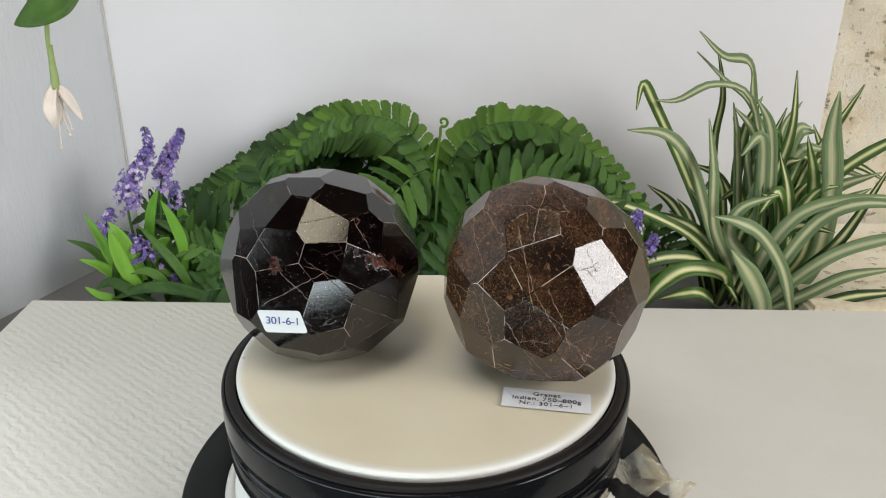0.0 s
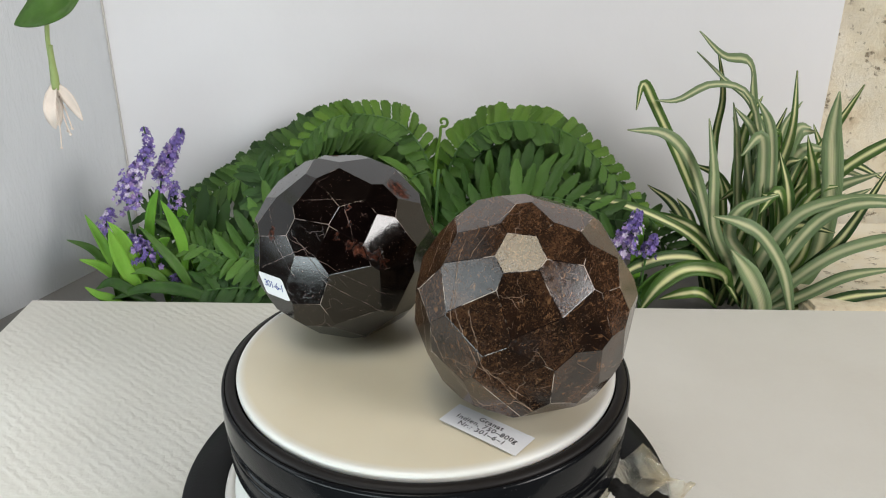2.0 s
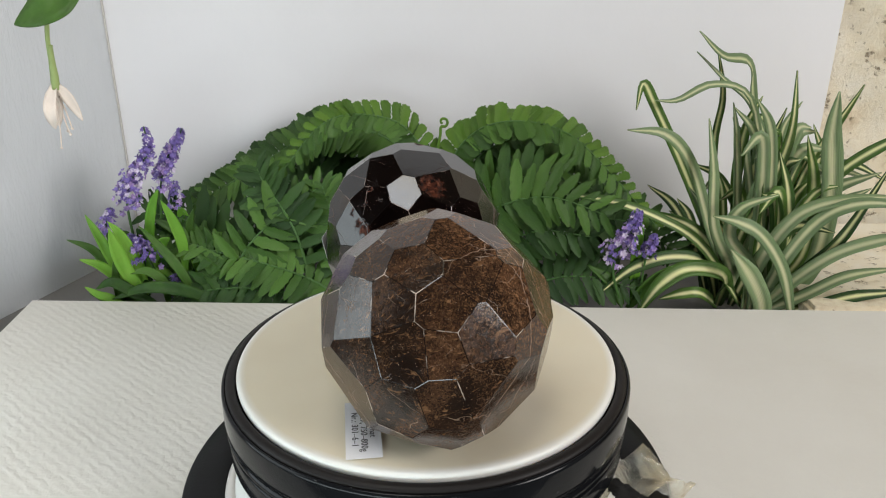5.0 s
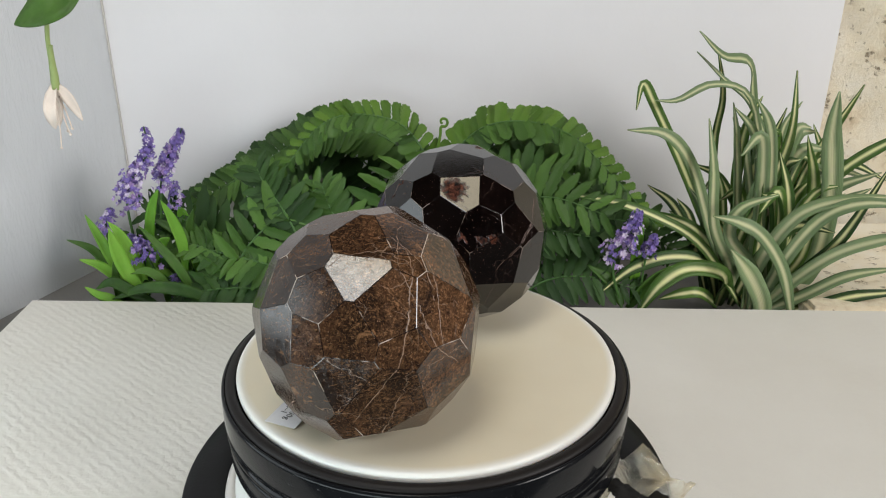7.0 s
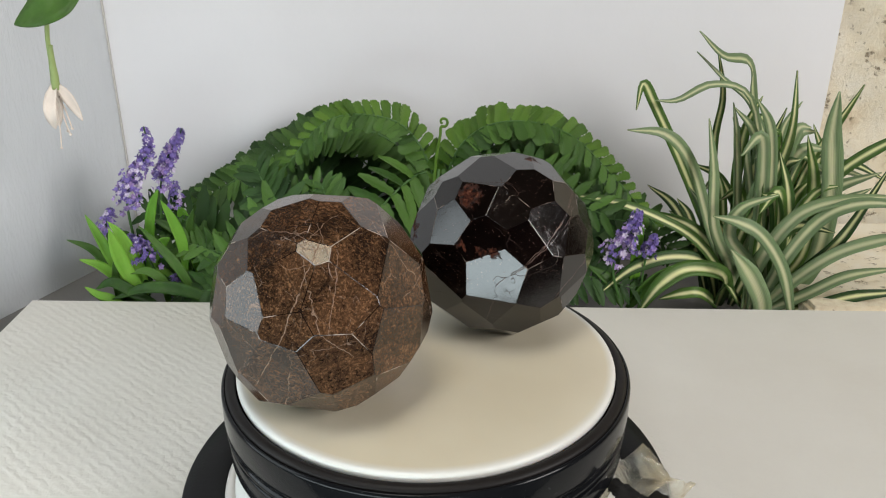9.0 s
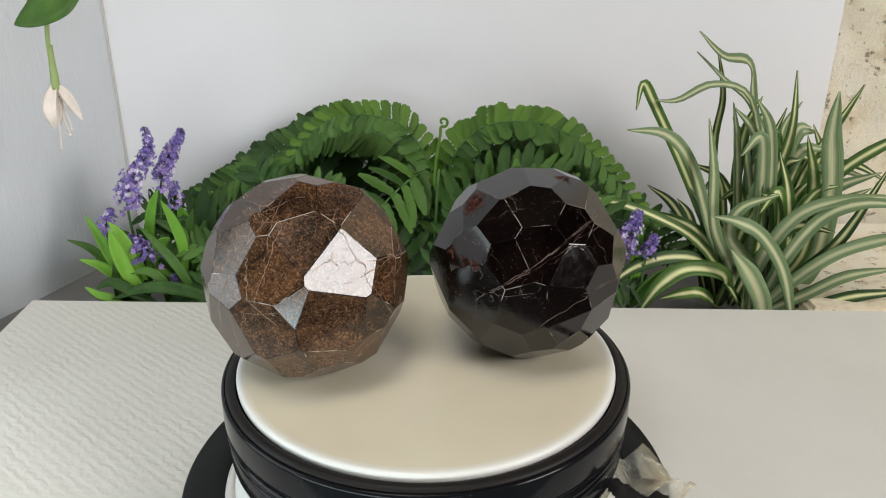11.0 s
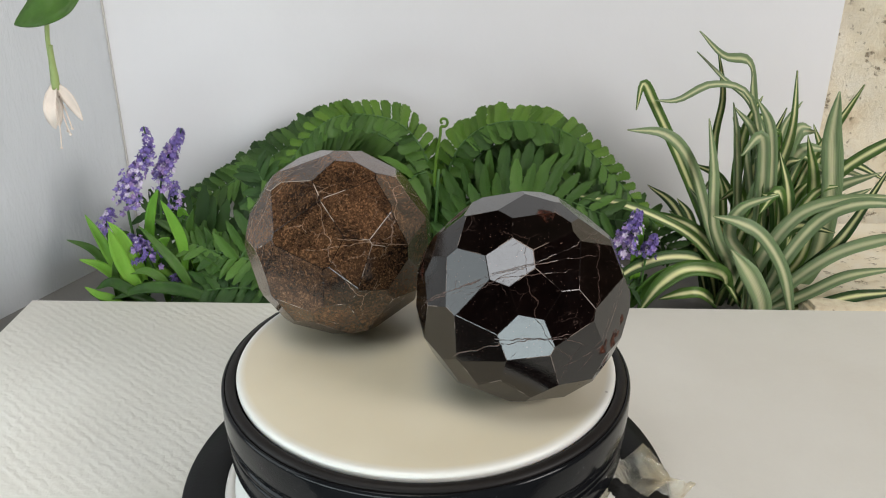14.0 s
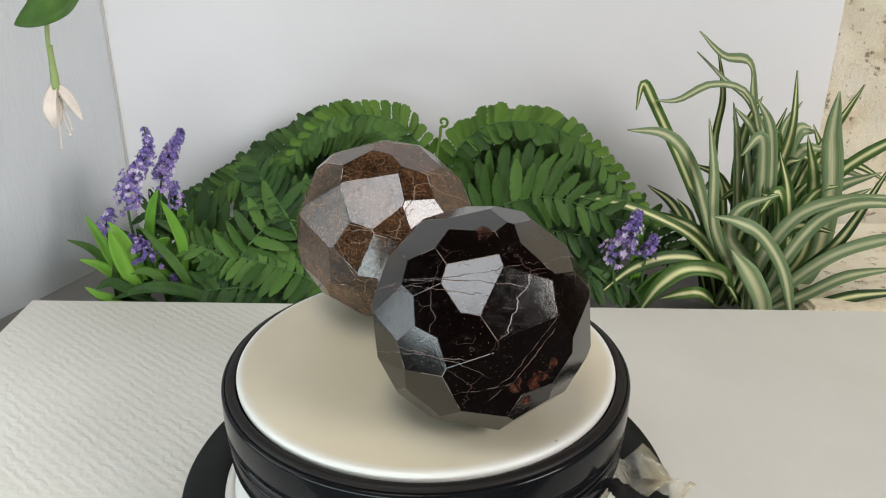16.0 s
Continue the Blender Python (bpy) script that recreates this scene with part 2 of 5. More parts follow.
# further cracks: normal of the plane, middle, length and width
HAIR_CRACKS = (((0.753, 0.029, 0.658), (-0.0174, -0.0226, 0.0563), 0.0159, 0.00020),
               ((0.729, 0.045, 0.683), (-0.0042, -0.0345, 0.0421), 0.0071, 0.00020),
               ((-0.480, 0.231, 0.846), (-0.0056, -0.0344, 0.0416), 0.0117, 0.00018),
               ((0.660, 0.332, 0.674), (0.0058, -0.0332, 0.0460), 0.0117, 0.00020),
               ((-0.297, 0.710, 0.639), (0.0087, -0.0208, 0.0626), 0.0110, 0.00016),
               ((0.726, 0.675, 0.133), (0.0176, -0.0229, 0.0557), 0.0070, 0.00022),
               ((0.560, 0.242, 0.792), (0.0217, -0.0271, 0.0283), 0.0128, 0.00022),
               ((0.178, 0.698, 0.694), (-0.0339, 0.0098, 0.0342), 0.0134, 0.00030),
               ((0.467, -0.503, 0.728), (0.0057, 0.0303, 0.0527), 0.0181, 0.00020),
               ((-0.058, 0.280, 0.958), (-0.0280, 0.0202, 0.0278), 0.0088, 0.00020),
               ((0.078, -0.053, 0.996), (-0.0164, 0.0312, 0.0383), 0.0118, 0.00020))
PALE_VEINS = (((0.942, -0.195, 0.274), (-0.0107, -0.0309, 0.0508), 0.0094, 0.00030),
              ((0.935, 0.019, 0.355), (-0.0000, -0.0359, 0.0379), 0.0108, 0.00030),
              ((0.845, -0.004, 0.534), (0.0089, -0.0318, 0.0216), 0.0106, 0.00040),
              ((0.786, -0.408, 0.464), (-0.0083, -0.0320, 0.0219), 0.0154, 0.00025),
              ((0.942, -0.335, 0.000), (-0.0059, -0.0167, 0.0672), 0.0115, 0.00025),
              ((0.108, -0.402, 0.909), (-0.0274, 0.0199, 0.0480), 0.0126, 0.00030),
              ((-0.856, 0.516, 0.035), (0.0121, 0.0181, 0.0645), 0.0094, 0.00025))
M_DARK = gem("dark_garnet", (0.0010, 0.0005, 0.0006), (0.0038, 0.0022, 0.0021), (0.030, 0.013, 0.010), (0.17, 0.105, 0.085), 0.14, 0.8, RUST_PITS,
             (((0.445, -0.411, 0.795), (-0.0016, 0.0237, 0.0530), 0.029, 0.00022), ((0.344, -0.627, 0.698), (-0.0071, 0.0312, 0.0333), 0.022, 0.00018),
              ((-0.388, 0.466, -0.795), (0.0061, 0.0261, 0.0479), 0.027, 0.00020), ((0.546, -0.184, 0.817), (-0.0129, 0.0166, 0.0584), 0.024, 0.00015),
              ((0.204, 0.685, 0.699), (-0.0333, 0.0076, 0.0390), 0.014, 0.00030), ((-0.413, -0.347, -0.842), (0.0174, -0.0279, 0.0391), 0.020, 0.00016)) + HAIR_CRACKS, 0.055, (0.0, 0.0, 0.0))
M_BROWN = gem("brown_garnet", (0.008, 0.0045, 0.0035), (0.056, 0.025, 0.013), (0.255, 0.132, 0.062), (0.32, 0.21, 0.14), 0.90, 0.5, (((0.0, 0.0, 0.0364), 0.001),),
              (((0.636, -0.641, 0.429), (0.0271, 0.0159, 0.0438), 0.025, 0.00034), ((0.768, -0.357, 0.532), (-0.0031, -0.0314, 0.0411), 0.026, 0.00022),
               ((-0.755, 0.620, -0.214), (0.0140, 0.0243, 0.0570), 0.016, 0.00022), ((0.224, -0.164, 0.961), (-0.0217, 0.0242, 0.0479), 0.016, 0.00022),
               ((-0.089, 0.882, 0.463), (0.0172, 0.0206, 0.0551), 0.022, 0.00020)) + PALE_VEINS, 0.085, (-2.2, 5.0, 0.0))
M_EDGE_DARK = worn_edge("dark_worn_edge", (0.20, 0.155, 0.13), 0.54)
M_EDGE_BROWN = worn_edge("pale_worn_edge", (0.42, 0.35, 0.29), 0.53)
M_BLACK, M_PLATE = black_plastic(), plate_paint()
M_MATT = plain("matt_black_rubber", (0.011, 0.009, 0.0085), 0.5, Specular_IOR_Level=0.22)
M_FLANGE = plain("dull_black_plastic", (0.008, 0.008, 0.009), 0.42, Specular_IOR_Level=0.18)
M_BODY = plain("white_base_plastic", (0.78, 0.78, 0.75), 0.4)
M_GREY = plain("warm_grey_plastic", (0.60, 0.57, 0.54), 0.5)
M_CLOTH, M_STONE = cloth_paint(), stone_paint()
M_WALL = wall_paint("white_board", (0.785, 0.785, 0.805), (0.825, 0.825, 0.845), 7, 0.10)
M_SIDE = wall_paint("grey_brushed_panel", (0.57, 0.59, 0.61), (0.63, 0.65, 0.67), 10, 0.45, (2.2, 2.2, 0.6))
M_SHELF = wall_paint("grey_shelf", (0.15, 0.145, 0.14), (0.19, 0.185, 0.18), 20, 0.3)
M_BENCH = wall_paint("dark_bench_wood", (0.020, 0.016, 0.012), (0.034, 0.027, 0.020), 12, 0.3, (1, 6, 1))
# uneven brown for the unseen room, so that the facets reflect differing tints
M_ROOM = wall_paint("brown_room_paint", (0.008, 0.006, 0.005), (0.32, 0.25, 0.16), 1.1, 0.2)
M_CEILING = wall_paint("wooden_ceiling_paint", (0.20, 0.17, 0.12), (0.24, 0.21, 0.16), 3, 0.2)
M_PAPER = plain("white_paper", (0.80, 0.80, 0.81), 0.8, 0.03)
M_INK = plain("black_ink", (0.02, 0.02, 0.022), 0.7)
M_PEN = plain("blue_pen_ink", (0.04, 0.06, 0.30), 0.6)
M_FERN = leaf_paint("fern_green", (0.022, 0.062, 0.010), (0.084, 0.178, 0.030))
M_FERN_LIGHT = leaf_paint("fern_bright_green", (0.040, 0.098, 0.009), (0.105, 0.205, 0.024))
# shade among the low, inner and rear fronds is put into this green
M_FERN_SHADED = leaf_paint("fern_shaded_green", (0.015, 0.042, 0.010), (0.044, 0.102, 0.022))
M_LIME = leaf_paint("lime_leaf", (0.10, 0.26, 0.025), (0.22, 0.44, 0.060))
M_STEM = plain("green_stem", (0.06, 0.15, 0.03), 0.5, 0.3)
M_PALE_STEM = plain("pale_green_stem", (0.36, 0.46, 0.16), 0.5, 0.3)
M_BLADE = striped_leaf("striped_blade", (0.010, 0.042, 0.010), (0.080, 0.165, 0.028), (0.72, 0.72, 0.38), 0.0, 0.22)
M_BLADE_PALE = striped_leaf("pale_striped_blade", (0.080, 0.145, 0.050), (0.19, 0.27, 0.12), (0.54, 0.55, 0.33), 0.14, 0.23)
M_PURPLE = plain("purple_blossom", (0.29, 0.21, 0.60), 0.6, 0.45, 300)
M_LILAC = plain("lilac_blossom", (0.48, 0.33, 0.68), 0.6, 0.4, 300)
M_WHITE_BUD = plain("white_bud", (0.66, 0.58, 0.76), 0.6, 0.2, 300)
M_PETAL = plain("cream_petal", (0.82, 0.71, 0.62), 0.5, 0.12, 120)
M_FELT = plain("black_felt", (0.006, 0.006, 0.006), 0.95, 0.5, 400, 0.9)


def tape_paint():
    n = Nodes("yellowed_clear_tape", Roughness=0.07, Transmission_Weight=0.88, IOR=1.45)
    n.set(Base_Color=n.ramp(n.noise(60, 5.0), (0.38, (0.80, 0.72, 0.54)), (0.60, (0.93, 0.95, 0.91))))
    n.bump(n.noise(160, 5.0), 0.5, 0.002)
    return n.mat


M_TAPE = tape_paint()

# ---------------- mesh helpers ----------------


def mesh_of(bm, name, smooth=False):
    me = bpy.data.meshes.new(name)
    bmesh.ops.recalc_face_normals(bm, faces=bm.faces[:])
    bm.to_mesh(me)
    bm.free()
    if smooth:
        for f in me.polygons:
            f.use_smooth = True
    return me


def part(name, bm, material, parent=None, label="", smooth=False):
    """One mesh object under a thing or under a part."""
    me = mesh_of(bm, name, smooth)
    me.materials.append(material)
    ob = new(name, me)
    if parent is not None:
        ob.parent = parent
    return tagged(ob, label)


def box(x0, x1, y0, y1, z0, z1, bevel=0.0, segments=2):
    bm = bmesh.new()
    bmesh.ops.create_cube(bm, size=1.0)
    for v in bm.verts:
        v.co = Vector(((x0, x1)[v.co.x > 0], (y0, y1)[v.co.y > 0], (z0, z1)[v.co.z > 0]))
    if bevel:
        bmesh.ops.bevel(bm, geom=bm.edges[:], offset=bevel, segments=segments, affect="EDGES")
    return bm


def prism(outline, z0, z1, bevel=0.0):
    """An upright slab on a plan outline."""
    bm = bmesh.new()
    low = [bm.verts.new((x, y, z0)) for x, y in outline]
    top = [bm.verts.new((x, y, z1)) for x, y in outline]
    bm.faces.new(low[::-1])
    bm.faces.new(top)
    for i in range(len(outline)):
        j = (i + 1) % len(outline)
        bm.faces.new((low[i], low[j], top[j], top[i]))
    if bevel:
        bmesh.ops.bevel(bm, geom=bm.edges[:], offset=bevel, segments=3, affect="EDGES")
    return bm


def lathe(profile, turns=128):
    """A body of revolution about z from (radius, height) pairs, closed on itself."""
    bm = bmesh.new()
    rings = []
    for r, z in profile:
        if r < 1e-6:
            rings.append([bm.verts.new((0, 0, z))])
        else:
            rings.append([bm.verts.new((r * math.cos(2 * math.pi * i / turns), r * math.sin(2 * math.pi * i / turns), z)) for i in range(turns)])
    for a, b in zip(rings, rings[1:]):
        for i in range(turns):
            q = [a[i % len(a)], a[(i + 1) % len(a)], b[(i + 1) % len(b)], b[i % len(b)]]
            q = list(dict.fromkeys(q))
            if len(q) > 2:
                bm.faces.new(q)
    return bm


def spline(points, n):
    """n + 1 points of a smooth curve through the given ones."""
    p = [Vector(q) for q in points]
    p = [p[0] * 2 - p[1]] + p + [p[-1] * 2 - p[-2]]
    out = []
    for k in range(n + 1):
        s = k / n * (len(p) - 3)
        i = min(int(s), len(p) - 4)
        t = s - i
        a, b, c, d = p[i:i + 4]
        out.append(0.5 * (2 * b + (c - a) * t + (2 * a - 5 * b + 4 * c - d) * t * t + (3 * b - a - 3 * c + d) * t ** 3))
    return out


def tube(bm, path, r0, r1, sides=6):
    """A tapered stalk along a path."""
    rings = []
    for k, q in enumerate(path):
        d = (path[min(k + 1, len(path) - 1)] - path[max(k - 1, 0)]).normalized()
        u = d.cross(Vector((0.3, -1, 0.2))).normalized()
        v = d.cross(u)
        r = r0 + (r1 - r0) * k / (len(path) - 1)
        rings.append([bm.verts.new(q + r * (math.cos(a) * u + math.sin(a) * v)) for a in (2 * math.pi * i / sides for i in range(sides))])
    for a, b in zip(rings, rings[1:]):
        for i in range(sides):
            bm.faces.new((a[i], a[(i + 1) % sides], b[(i + 1) % sides], b[i]))
    bm.faces.new(rings[0][::-1])
    bm.faces.new(rings[-1])


def ribbon(bm, path, width, facing, fold=0.25, thick=0.0005, shape=None, twist=0.0):
    """A leaf blade along a path: five points across, a shallow keel, two skins; uv runs across and along."""
    uv = bm.loops.layers.uv.verify()
    n = len(path) - 1
    rows = []
    for k, q in enumerate(path):
        s = k / n
        d = (path[min(k + 1, n)] - path[max(k - 1, 0)]).normalized()
        side = d.cross(Vector(facing)).normalized()
        side = Matrix.Rotation(twist * s, 3, d) @ side
        up = side.cross(d).normalized()
        w = 0.5 * width * (shape(s) if shape else min(1.0, 0.55 + 2.2 * s) * max(0.02, min(1.0, (1 - s) * 3.2)) ** 0.7)
        row = []
        for e in (-1, -0.5, 0, 0.5, 1):
            c = q + side * (e * w) + up * (abs(e) * w * fold)
            row.append((c + up * thick / 2, c - up * thick / 2, (e + 1) / 2, s))
        rows.append(row)
    top = [[bm.verts.new(c[0]) for c in row] for row in rows]
    low = [[bm.verts.new(c[1]) for c in row] for row in rows]

    def quad(vs, st):
        f = bm.faces.new(vs)
        f.smooth = True
        for lp, t in zip(f.loops, st):
            lp[uv].uv = t

    for k in range(n):
        for e in range(4):
            st = [(rows[a][b][2], rows[a][b][3]) for a, b in ((k, e), (k, e + 1), (k + 1, e + 1), (k + 1, e))]
            quad((top[k][e], top[k][e + 1], top[k + 1][e + 1], top[k + 1][e]), st)
            quad((low[k][e], low[k + 1][e], low[k + 1][e + 1], low[k][e + 1]), [st[0], st[3], st[2], st[1]])
        for e in (0, 4):
            st = [(e / 4, k / n), (e / 4, (k + 1) / n)]
            quad((top[k][e], top[k + 1][e], low[k + 1][e], low[k][e]), [st[0], st[1], st[1], st[0]])
    for k in (0, n):
        for e in range(4):
            quad((top[k][e], top[k][e + 1], low[k][e + 1], low[k][e]), [(e / 4, k / n), (e / 4 + 0.25, k / n), (e / 4 + 0.25, k / n), (e / 4, k / n)])


def joined(name, pieces, parent, label=""):
    """Many small pieces, given as (mesh, matrix), as one part of kind stuff."""
    verts, faces, mats, index = [], [], [], []
    for me, m in pieces:
        base = len(verts)
        if me.materials[0] not in mats:
            mats.append(me.materials[0])
        k = mats.index(me.materials[0])
        verts += [m @ v.co for v in me.vertices]
        for f in me.polygons:
            faces.append([base + i for i in f.vertices])
            index.append((k, f.use_smooth))
    out = bpy.data.meshes.new(name)
    out.from_pydata(verts, [], faces)
    for mat in mats:
        out.materials.append(mat)
    for f, (k, smooth) in zip(out.polygons, index):
        f.material_index, f.use_smooth = k, smooth
    ob = new(name, out)
    ob.parent = parent
    return tagged(ob, label, kind="stuff")


def lettering(text, size, material, parent, m, spacing=1.0, shear=0.0, align="CENTER"):
    cu = bpy.data.curves.new("lettering", "FONT")
    cu.body, cu.size, cu.extrude, cu.space_character, cu.shear = text, size, 0.00004, spacing, shear
    cu.align_x, cu.align_y = align, "CENTER"
    tmp = bpy.data.objects.new("lettering_curve", cu)
    me = bpy.data.meshes.new_from_object(tmp)
    bpy.data.objects.remove(tmp)
    me.materials.clear()
    me.materials.append(material)
    ob = new("lettering", me)
    ob.parent, ob.matrix_basis = parent, m
    return ob


def structure(name, bm, material, label, category, smooth=False):
    return tagged(part(name, bm, material, None, "", smooth), label, category, kind="structure")


# ---------------- the booth and the room round it ----------------
structure("table", prism([(-0.243, 0.171), (0.62, 0.131), (0.62, -0.101), (-0.243, -0.101)], -0.020, TABLE, 0.004), M_CLOTH,
          "table board covered in off-white quilted fleece cloth", "table")
structure("floor", box(-0.60, 0.75, 0.0, 0.34, -0.045, -0.021), M_SHELF, "dull grey shelf under and behind the table board", "shelf")
structure("wall_back", prism([(-0.222, 0.300), (0.2930, 0.300), (0.2930, 0.312), (-0.222, 0.312)], -0.021, 0.46), M_WALL,
          "smooth white board standing behind the plants", "wall")
structure("wall_left", prism([(-0.2225, 0.312), (-0.2195, 0.300), (-0.3315, 0.040), (-0.3435, 0.045)], -0.0452, 0.46), M_SIDE,
          "grey brushed panel at the side of the booth", "wall")


def stone_wall():
    """A rough stone slab with an uneven face."""
    bm = bmesh.new()
    nx, nz = 60, 50
    a, b = Vector((0.2935, 0.315, -0.021)), Vector((0.74, 0.235, -0.021))
    out = Vector((b.y - a.y, a.x - b.x, 0)).normalized()
    front, back = [], []
    for i in range(nx + 1):
        f, k = [], []
        for j in range(nz + 1):
            q = a.lerp(b, i / nx) + Vector((0, 0, 0.48 * j / nz))
            h = 0.005 * noise.noise(q * 26) + 0.003 * noise.noise(q * 70)
            edge = 0.004 * noise.noise(Vector((0, 0, q.z * 30))) if i == 0 else 0
            f.append(bm.verts.new(q + out * h + (b - a).normalized() * edge))
            k.append(bm.verts.new(q - out * 0.03))
        front.append(f)
        back.append(k)
    for i in range(nx):
        for j in range(nz):
            bm.faces.new((front[i][j], front[i + 1][j], front[i + 1][j + 1], front[i][j + 1]))
            bm.faces.new((back[i][j], back[i][j + 1], back[i + 1][j + 1], back[i + 1][j]))
    for i in range(nx):
        for j in (0, nz):
            bm.faces.new((front[i][j], front[i + 1][j], back[i + 1][j], back[i][j]))
    for j in range(nz):
        for i in (0, nx):
            bm.faces.new((front[i][j], front[i][j + 1], back[i][j + 1], back[i][j]))
    return bm


structure("wall_right", stone_wall(), M_STONE, "rough beige limestone slab with rusty pits", "wall", True)
# unseen room added to close the place; the stones reflect it
structure("ground", box(-2.2, 2.2, -2.4, 1.6, -0.80, -0.75), M_ROOM, "brown floor of the dim room", "floor")
structure("ceiling", box(-2.2, 2.2, -2.4, 1.6, 1.75, 1.80), M_CEILING, "brown wooden ceiling of the dim room", "ceiling")
structure("wall_south", box(-2.2, 2.2, -2.45, -2.4, -0.75, 1.75), M_ROOM, "brown wall of the dim room", "wall")
structure("wall_north", box(-2.2, 2.2, 1.6, 1.65, -0.75, 1.75), M_ROOM, "brown wall of the dim room", "wall")
structure("wall_west", box(-2.25, -2.2, -2.4, 1.6, -0.75, 1.75), M_ROOM, "brown wall of the dim room", "wall")
structure("wall_east", box(2.2, 2.25, -2.4, 1.6, -0.75, 1.75), M_ROOM, "brown wall of the dim room", "wall")
structure("bench", box(-0.62, 0.77, -0.78, 0.40, -0.75, -0.0455), M_BENCH, "dark brown wooden bench that carries the booth", "bench")

structure("trim", box(-0.2201, -0.2192, 0.2976, 0.2996, -0.021, 0.46), M_GREY, "thin joint between the grey panel and white board", "joint")

structure("stone_ledge", box(0.235, 0.76, 0.155, 0.298, -0.0205, -0.004, 0.003), M_STONE, "beige limestone ledge at the foot of the slab", "ledge")

# ---------------- turntable ----------------
SPIN = -14.7186  # degrees a second, clockwise from above


def make_turntable():
    thing = tagged(new("turntable"), "round black turntable with a cream milky plate on a white base", "turntable")
    part("base_flange", lathe([(0.0820, 0.0), (0.0980, 0.0), (0.0985, 0.0005), (0.0985, 0.0045), (0.0978, 0.0055), (0.0830, 0.0055), (0.0820, 0.0045), (0.0820, 0.0)]),
         M_FLANGE, thing, "wide flat black base flange", True)
    part("base_ring", lathe([(0.0775, 0.0005), (0.0818, 0.0005), (0.0818, 0.0050), (0.0805, 0.0070), (0.0775, 0.0085), (0.0775, 0.0005)]), M_GREY, thing, "warm grey ring inside the flange", True)
    part("base_body", lathe([(0.0, 0.0005), (0.0774, 0.0005), (0.0774, 0.0090), (0.0745, 0.0130), (0.0715, 0.0270), (0.0, 0.0270)]), M_BODY, thing, "white plastic base body", True)
    part("lower_rim", lathe([(0.0, 0.0272), (0.0755, 0.0272), (0.0768, 0.0285), (0.0771, 0.0300), (0.0771, 0.0372), (0.0768, 0.0382), (0.0, 0.0382)]), M_BLACK, thing, "black lower rim", True)
    platter = part("platter", lathe([(0.0, 0.0390), (0.0770, 0.0390), (0.0776, 0.0398), (0.0776, 0.0416), (0.0768, 0.0420), (0.0768, 0.0426), (0.0776, 0.0430),
                                     (0.0780, 0.0460), (0.0780, 0.0548), (0.0779, 0.0556), (0.0775, 0.0562), (0.0770, 0.0564), (0.0766, 0.0562), (0.0764, 0.0550), (0.0, 0.0550)]),
                   M_BLACK, thing, "glossy black rotating rim with a groove", True)
    part("plate", lathe([(0.0, 0.0552), (0.0716, 0.0552), (0.0722, 0.0572), (0.0722, 0.0586), (0.0719, 0.0593), (0.0714, 0.0597), (0.0706, 0.05995), (0.0698, 0.0600), (0.0, 0.0600)]),
         M_PLATE, platter, "cream milky plastic plate with a white edge", True)
    part("rim_band", lathe([(0.0726, 0.0551), (0.0763, 0.0551), (0.0765, 0.0564), (0.0762, 0.0570), (0.0752, 0.0577), (0.0738, 0.0579), (0.0730, 0.0575), (0.0726, 0.0566), (0.0726, 0.0551)]),
         M_MATT, platter, "matt black band round the plate", True)
    return thing, platter


TURNTABLE, PLATTER = make_turntable()

# ---------------- the two faceted stones ----------------


def facet_planes(given, gap, seed):
    """Facet directions with their depths; adds some in the bare stretches, each at least gap degrees from the rest, and always one straight down."""
    rng = random.Random(seed)
    planes = [(Vector((0, 0, -1)), 1.0)]
    for az, el, deep in given:
        planes.append((Vector((math.cos(radians(az)) * math.cos(radians(el)), math.sin(radians(az)) * math.cos(radians(el)), math.sin(radians(el)))), 1 + deep / 1000))
    for _ in range(6000):
        v = Vector((rng.gauss(0, 1), rng.gauss(0, 1), rng.gauss(0, 1))).normalized()
        if all(v.angle(d) > radians(gap) for d, _ in planes):
            planes.append((v, 1.0))
    return planes


def faceted_ball(reach, planes):
    """A ball cut by flat planes, with narrow worn edges. Its lowest facet lies at z = 0."""
    bm = box(-2 * reach, 2 * reach, -2 * reach, 2 * reach, -2 * reach, 2 * reach)
    for d, deep in planes:
        cut = bmesh.ops.bisect_plane(bm, geom=bm.verts[:] + bm.edges[:] + bm.faces[:], dist=1e-7, plane_co=d * reach * deep, plane_no=d, clear_outer=True)
        edges = [g for g in cut["geom_cut"] if isinstance(g, bmesh.types.BMEdge)]
        if len(edges) > 2:
            bmesh.ops.edgeloop_fill(bm, edges=edges)
    bmesh.ops.remove_doubles(bm, verts=bm.verts[:], dist=0.0004)
    bmesh.ops.dissolve_degenerate(bm, dist=0.0001, edges=bm.edges[:])
    bmesh.ops.bevel(bm, geom=bm.edges[:], offset=0.00014, segments=1, affect="EDGES", clamp_overlap=True, material=1)
    bmesh.ops.translate(bm, verts=bm.verts[:], vec=(0, 0, reach))
    return bm


